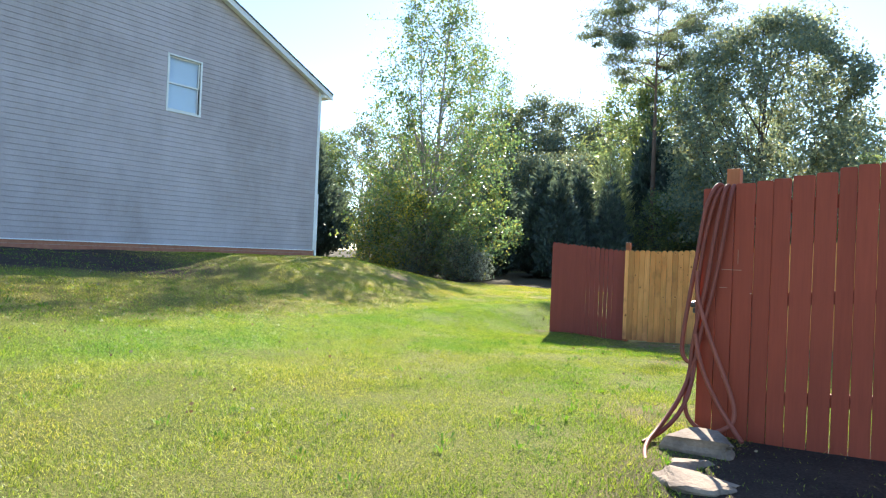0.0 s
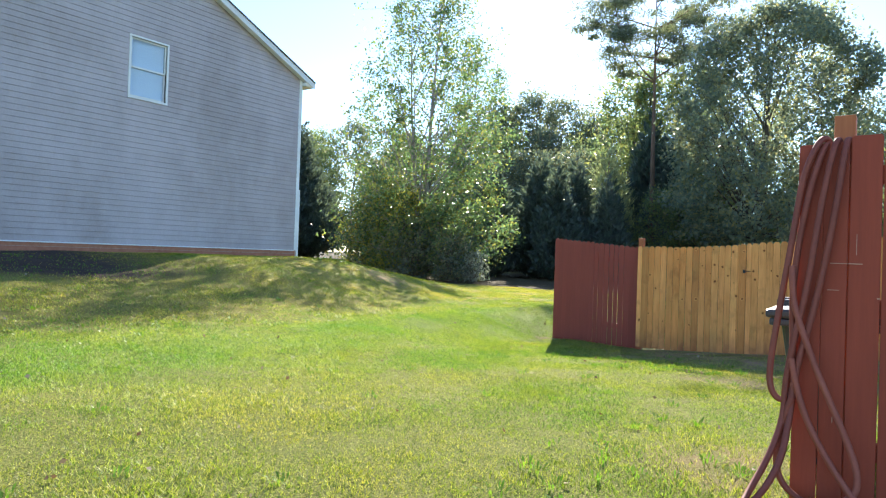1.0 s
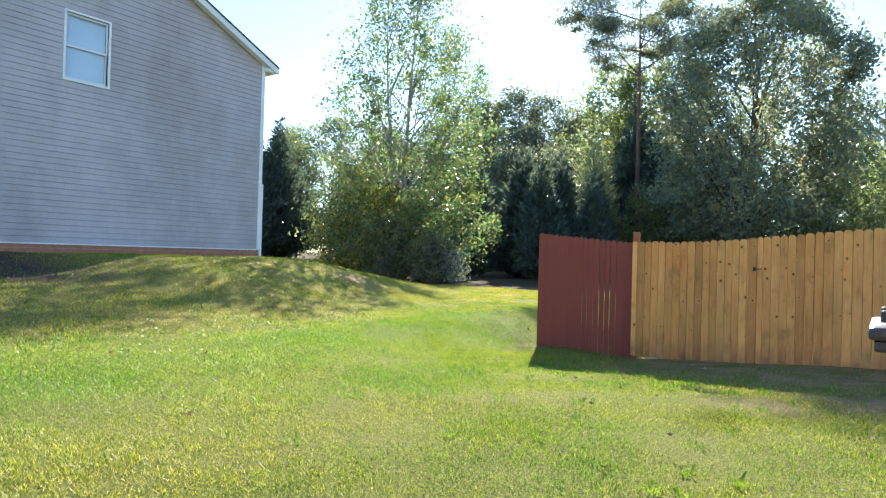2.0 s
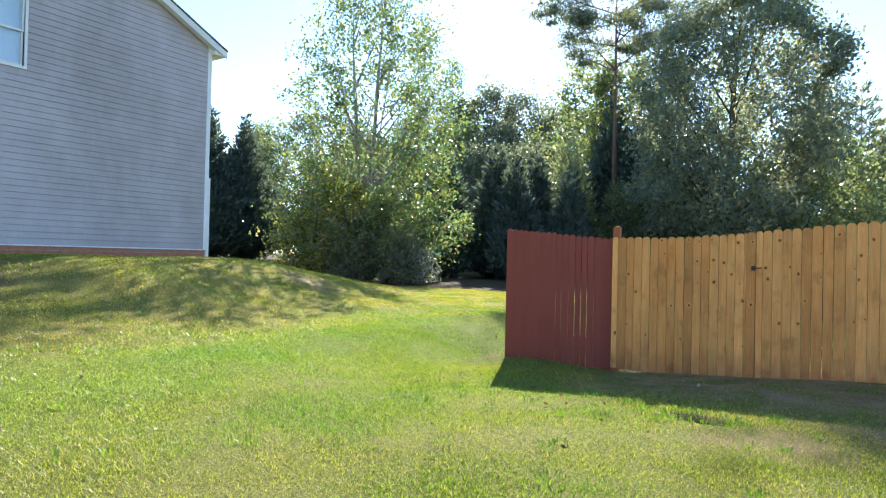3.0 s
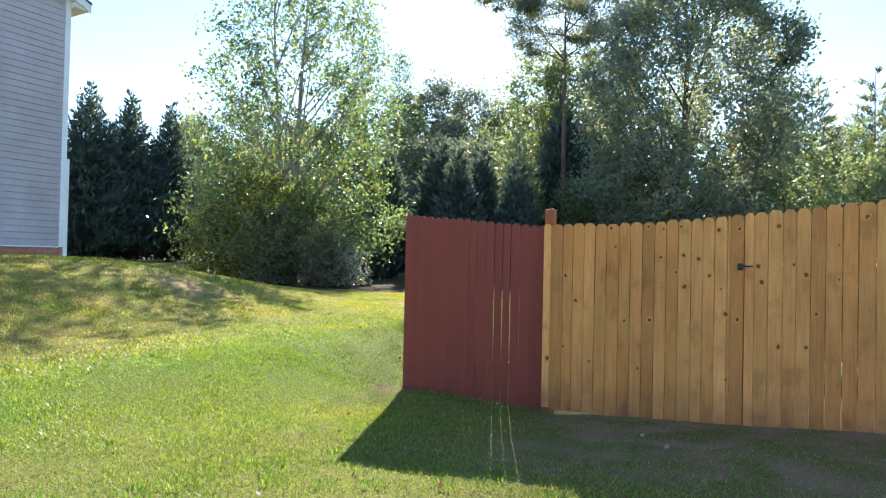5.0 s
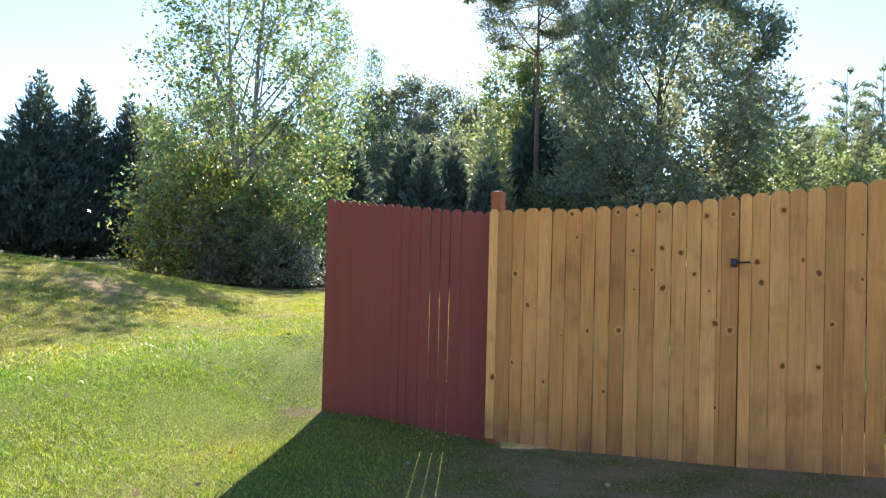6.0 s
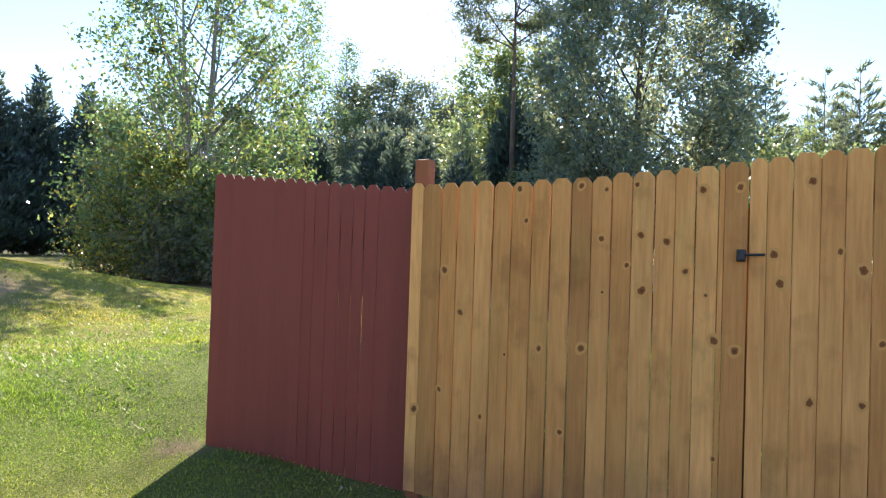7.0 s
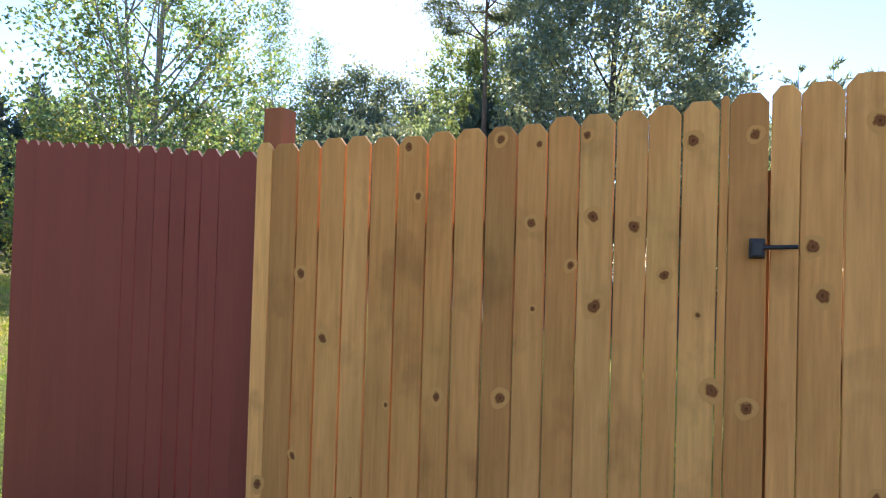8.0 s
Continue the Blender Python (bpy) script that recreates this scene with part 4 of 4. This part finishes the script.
plant_stand(far_pine, 17.2, (6.6, 69.4, 18.6), (9.4, 68.3, 17.2), (1.0, 62.5, 12.6), (-0.6, 52.5, 13.4), (12.6, 66.0, 17.0), (16.5, 64.0, 16.0), (4.6, 61.0, 12.4), (8.0, 60.0, 13.4))


# ---- small things by the fences ----
def bar(parent, name, pts, radius, mat, label="", sides=8):
    """A round bar or hose along a smooth line of points."""
    cu = bpy.data.curves.new(name, "CURVE")
    cu.dimensions, cu.bevel_depth, cu.bevel_resolution, cu.resolution_u = "3D", radius, 2, 10
    sp = cu.splines.new("NURBS")
    sp.points.add(len(pts) - 1)
    for q, co in zip(sp.points, pts):
        q.co = (*co, 1)
    sp.use_endpoint_u, sp.order_u = True, 3
    tmp = bpy.data.objects.new(name, cu)
    me = bpy.data.meshes.new_from_object(tmp)
    bpy.data.objects.remove(tmp)
    me.name = name
    me.materials.append(mat)
    me.shade_smooth()
    ob = new(name, me)
    if parent:
        under(ob, parent)
    return tagged(ob, label)


def knot_mesh():
    bm = bmesh.new()
    ring = []
    for k in range(16):
        a = k * math.tau / 16
        r = 1 + 0.08 * math.sin(2 * a + 1) + 0.06 * math.sin(3 * a)
        ring.append(bm.verts.new((math.cos(a) * r, 0, math.sin(a) * r * 1.15)))
    c = bm.verts.new((0, -0.05, 0))
    for k in range(16):
        bm.faces.new((ring[k], ring[(k + 1) % 16], c))
    bmesh.ops.recalc_face_normals(bm, faces=bm.faces)
    return mesh_of("knot", bm, KNOT)


KNOTS = [(-3.38, 1.23), (-3.25, 1.0), (-2.88, 1.51), (-2.92, 1.68), (-2.59, 1.69), (-2.46, 1.67), (-2.33, 1.69), (-2.48, 1.42), (-2.29, 1.44), (-2.17, 1.41),
         (-2.35, 1.29), (-2.47, 1.15), (-2.28, 1.17), (-2.08, 1.27), (-1.99, 1.16), (-1.86, 0.91), (-1.96, 0.95), (-2.02, 1.66), (-1.72, 1.36), (-1.68, 1.23),
         (-1.56, 1.69), (-2.79, 0.84), (-2.97, 0.79), (-2.57, 0.86), (-3.38, 0.56), (-1.85, 1.67), (-3.51, 0.43), (-1.54, 0.71), (-1.45, 1.38), (-1.36, 0.72),
         (-1.94, 0.4), (-2.66, 0.42), (-3.11, 0.44), (-1.34, 1.3), (-1.14, 1.54), (-0.96, 1.76), (-0.8, 0.78)]


def build_knots():
    me = knot_mesh()
    rng = np.random.default_rng(3)
    spots = list(KNOTS) + [(float(x), float(z)) for x, z in zip(rng.uniform(-1.3, 4.5, 62), rng.uniform(0.25, 1.75, 62))]
    for x, z in spots:
        cx, board = min(boards, key=lambda b: abs(b[0] - x))
        ob = under(new("knot", me), board)
        size = rng.choice([0.013, 0.018, 0.022, 0.028])
        ob.location = (np.clip(x - cx, -0.048 + size, 0.048 - size), -0.0006, z - board.location.z - board.parent.location.z)
        ob.scale = (size, 0.012, size * rng.uniform(1.0, 1.5))
        ob.rotation_euler = (0, rng.uniform(-0.5, 0.5), 0)


build_knots()


def build_latch():
    latch = thing("gate_latch", "black iron gate latch on pine boards", "latch", (-1.84, 13.355, 1.35))
    part("plate", boxed((-0.022, -0.006, -0.026), (0.018, 0.006, 0.03), 0.003), IRON, latch)
    part("catch", boxed((-0.018, -0.03, -0.022), (0.012, -0.007, 0.022), 0.006), IRON, latch)
    bar(latch, "bolt", [(0.0, -0.02, 0.004), (0.05, -0.02, 0.006), (0.095, -0.018, 0.008)], 0.006, IRON)


build_latch()


# hose hung over the near fence: loops down the front, a tail to the grass
FRONT = 5.885
hose = thing("garden_hose", "faded red rubber hose looped over the fence top", "hose", (0.0, FRONT, 0.3))


def hang_loop(mat, points):
    bar(hose, "loop", [tuple(Vector(q) - hose.location) for q in points], 0.0155, mat, "pale sun-bleached hose loop" if mat is HOSE_PALE else "")


hang_loop(HOSE, [(0.0, 5.95, 1.95), (-0.02, 5.96, 2.06), (-0.05, 5.92, 2.085), (-0.09, FRONT, 2.0), (-0.13, FRONT, 1.87), (-0.165, FRONT, 1.58), (-0.21, FRONT - 0.01, 1.25), (-0.25, FRONT - 0.02, 0.93), (-0.235, FRONT - 0.03, 0.82), (-0.18, FRONT - 0.03, 0.78), (-0.14, FRONT - 0.01, 0.86), (-0.15, FRONT, 1.05), (-0.16, FRONT, 1.35), (-0.12, FRONT, 1.7), (-0.06, FRONT, 1.98), (-0.02, 5.94, 2.08), (0.0, 5.97, 1.98)])
hang_loop(HOSE, [(0.03, 5.96, 1.98), (0.02, 5.94, 2.085), (0.0, FRONT, 2.03), (-0.05, FRONT - 0.015, 1.72), (-0.09, FRONT - 0.02, 1.36), (-0.14, FRONT - 0.03, 1.1), (-0.175, FRONT - 0.03, 0.88), (-0.175, FRONT - 0.04, 0.71), (-0.22, FRONT - 0.12, 0.53), (-0.29, FRONT - 0.3, 0.36), (-0.30, FRONT - 0.62, 0.285), (-0.20, FRONT - 0.84, 0.275)])
hang_loop(HOSE, [(0.07, 5.97, 1.95), (0.06, 5.95, 2.09), (0.045, FRONT, 2.02), (0.02, FRONT - 0.01, 1.77), (-0.02, FRONT - 0.01, 1.49), (-0.07, FRONT - 0.02, 1.2), (-0.13, FRONT - 0.03, 0.95), (-0.15, FRONT - 0.05, 0.7), (-0.17, FRONT - 0.15, 0.5), (-0.26, FRONT - 0.32, 0.33), (-0.34, FRONT - 0.5, 0.28)])
hang_loop(HOSE_PALE, [(-0.16, FRONT - 0.02, 1.45), (-0.155, FRONT - 0.03, 1.3), (-0.12, FRONT - 0.035, 1.17), (-0.03, FRONT - 0.04, 0.92), (0.08, FRONT - 0.05, 0.67), (0.14, FRONT - 0.06, 0.5), (0.12, FRONT - 0.07, 0.38), (0.0, FRONT - 0.09, 0.33)])
hang_loop(HOSE_PALE, [(-0.15, FRONT - 0.04, 1.0), (-0.13, FRONT - 0.05, 0.88), (-0.07, FRONT - 0.05, 0.69), (0.04, FRONT - 0.06, 0.5), (0.14, FRONT - 0.08, 0.37), (0.2, FRONT - 0.12, 0.31)])
hang_loop(HOSE, [(-0.14, FRONT - 0.05, 0.82), (-0.2, FRONT - 0.05, 0.6), (-0.2, FRONT - 0.06, 0.44), (-0.13, FRONT - 0.07, 0.35), (-0.05, FRONT - 0.09, 0.33)])


def rock(name, at, size, turn, seed, label):
    """A split field stone: a lump cut by random planes, with ledges along its layers."""
    rng = np.random.default_rng(seed)
    bm = bmesh.new()
    bmesh.ops.create_icosphere(bm, subdivisions=4, radius=1)
    cuts = rng.normal(size=(14, 3)) * np.array([1, 1, 0.6])
    cuts /= np.linalg.norm(cuts, axis=1, keepdims=True)
    depth = rng.uniform(0.42, 0.72, 14)
    for v in bm.verts:
        c = v.co.copy()
        for n, d in zip(cuts, depth):
            over = c.dot(Vector(n)) - d
            if over > 0:
                c -= Vector(n) * over
        layer = 1 + 0.07 * math.sin(11 * c.z + 2.5 * c.x + seed)
        c *= 1 + 0.09 * noise.noise(v.co * 3.1 + Vector((seed, 0, 0))) + 0.03 * noise.noise(v.co * 9 + Vector((0, seed, 0)))
        v.co = (c.x * layer * size[0] * 1.45, c.y * layer * size[1] * 1.45, np.clip(c.z, -0.5, 0.5) * size[2] / 0.5)
    ob = new(name, mesh_of(name, bm, STONE))
    ob.matrix_world = pose(*at, rx=turn[0], ry=turn[1], rz=turn[2])
    return tagged(ob, label, "stone", "stones by the fence")


rock("stone", (0.02, 5.42, 0.31), (0.26, 0.18, 0.10), (5, -6, 10), 1, "flat pale field stone under the hose")
rock("stone", (0.06, 5.02, 0.28), (0.16, 0.12, 0.06), (-5, 4, 60), 2, "rough tan field stone beside a larger one")
rock("stone", (0.16, 4.74, 0.28), (0.25, 0.16, 0.075), (3, 6, -10), 3, "flat cracked field stone on the grass")


def build_bin():
    """A wheeled bin: tapered body, rim, domed lid with ribs, handle and wheels."""
    z0 = float(ground_z(-0.08, 6.8))
    wheelie = thing("wheelie_bin", "dark grey plastic wheeled bin with a ribbed lid", "bin", (-0.08, 6.8, z0))
    wheelie.scale = (0.96, 0.96, 0.915)
    bm = bmesh.new()
    rows = []
    for z, hx, hy in ((0.03, 0.15, 0.17), (0.5, 0.185, 0.21), (0.92, 0.235, 0.265)):
        ring = []
        for sx, sy in ((-1, -1), (1, -1), (1, 1), (-1, 1)):
            for k in range(4):
                a = math.atan2(sy, sx) - math.pi / 4 + k * math.pi / 6
                ring.append(bm.verts.new((sx * (hx - 0.04) + math.cos(a) * 0.04, sy * (hy - 0.04) + math.sin(a) * 0.04, z)))
        rows.append(ring)
    for a, b in zip(rows, rows[1:]):
        for k in range(16):
            bm.faces.new((a[k], a[(k + 1) % 16], b[(k + 1) % 16], b[k]))
    bm.faces.new(rows[0][::-1])
    bmesh.ops.recalc_face_normals(bm, faces=bm.faces)
    part("body", bm, BIN, wheelie)
    part("rim", boxed((-0.29, -0.31, 0.90), (0.29, 0.31, 0.945), 0.012), BIN, wheelie)
    lid = boxed((-0.31, -0.33, 0.948), (0.31, 0.33, 1.0), 0.02)
    bmesh.ops.subdivide_edges(lid, edges=lid.edges, cuts=3, use_grid_fill=True)
    for v in lid.verts:
        if v.co.z > 0.97:
            v.co.z += 0.06 * max(0, 1 - (v.co.x / 0.33) ** 2) * max(0, 1 - (v.co.y / 0.4) ** 2)
    lid_ob = part("lid", lid, BIN, wheelie, "ribbed dark lid")
    for y in (-0.16, 0.0, 0.16):
        part("rib", boxed((-0.27, y - 0.02, 1.0), (0.27, y + 0.02, 1.072 - abs(y) * 0.04), 0.01), BIN, lid_ob)
    bar(wheelie, "handle", [(-0.2, 0.31, 0.93), (-0.2, 0.38, 0.95), (0.2, 0.38, 0.95), (0.2, 0.31, 0.93)], 0.014, BIN)
    for x in (-0.18, 0.18):
        bm = bmesh.new()
        bmesh.ops.create_cone(bm, cap_ends=True, segments=20, radius1=0.11, radius2=0.11, depth=0.05, matrix=Matrix.Translation((x, 0.22, 0.11)) @ Matrix.Rotation(math.pi / 2, 4, "Y"))
        part("wheel", bm, BIN, wheelie)


build_bin()


# ---- weeds, taller tufts and litter on the lawn ----
def tufts(rng, name, spots, blades, tall, wide, reach, mat, label, category):
    c = np.repeat(np.asarray(spots), blades, 0)
    n = len(c)
    a = rng.uniform(0, 2 * np.pi, n)
    r = reach * np.sqrt(rng.random(n)) * 0.5
    x, y = c[:, 0] + np.cos(a) * r, c[:, 1] + np.sin(a) * r
    z = ground_z(x, y)
    h = tall * rng.uniform(0.5, 1.2, n)
    out = rng.uniform(0.3, 1.3, n) * h
    w = wide * rng.uniform(0.6, 1.3, n)
    side = np.stack([-np.sin(a), np.cos(a), 0 * a], 1) * w[:, None] / 2
    p = np.stack([x, y, z - 0.004], 1)
    d = np.stack([np.cos(a), np.sin(a), 0 * a], 1)
    mid_ = p + d * out[:, None] * 0.45 + np.array([0, 0, 1]) * h[:, None] * 0.8
    tip = p + d * out[:, None] + np.array([0, 0, 1]) * h[:, None]
    v = np.stack([p, mid_ + side, tip, mid_ - side], 1).reshape(-1, 3)
    tagged(new(name, array_mesh(name, v, np.arange(4 * n).reshape(-1, 4), mat)), label, category, kind="stuff")


weed_rng = np.random.default_rng(8)
weed_spots = np.concatenate([
    np.stack([-1.86 + 0.24 * np.cos(np.arange(14)), 10.42 + 0.16 * np.sin(np.arange(14))], 1),
    np.stack([weed_rng.uniform(-1.6, -0.1, 26), weed_rng.uniform(4.2, 8.6, 26)], 1),
    np.stack([weed_rng.uniform(-4.6, -1.2, 26), weed_rng.uniform(9.2, 11.2, 26)], 1),
    np.stack([weed_rng.uniform(-9.5, 0.5, 90), weed_rng.uniform(3.0, 12.6, 90)], 1),
    np.stack([weed_rng.uniform(-3.4, 0.5, 16), weed_rng.uniform(10.3, 10.9, 16)], 1)])
tufts(weed_rng, "weeds", weed_spots, 16, 0.05, 0.011, 0.15, WEED, "bright green weed tufts in the lawn", "weeds")
clover = np.stack([weed_rng.uniform(-13.5, -6.5, 1500), weed_rng.uniform(4, 20, 1500)], 1)
tufts(weed_rng, "weeds", clover, 9, 0.03, 0.014, 0.35, WEED, "broad-leaved weeds on the bank", "weeds")

litter_rng = np.random.default_rng(9)
lx, ly = litter_rng.uniform(-12, 0.5, 260), litter_rng.uniform(3, 16, 260)
lc = np.stack([lx, ly, ground_z(lx, ly) + 0.03], 1)
lv, lf = leaves(litter_rng, lc, 0.028, 0.0, 1.4)
tagged(new("fallen_leaves", array_mesh("fallen_leaves", lv, lf, DEAD_LEAF)), "dry brown leaves scattered on the grass", "leaves", kind="stuff")
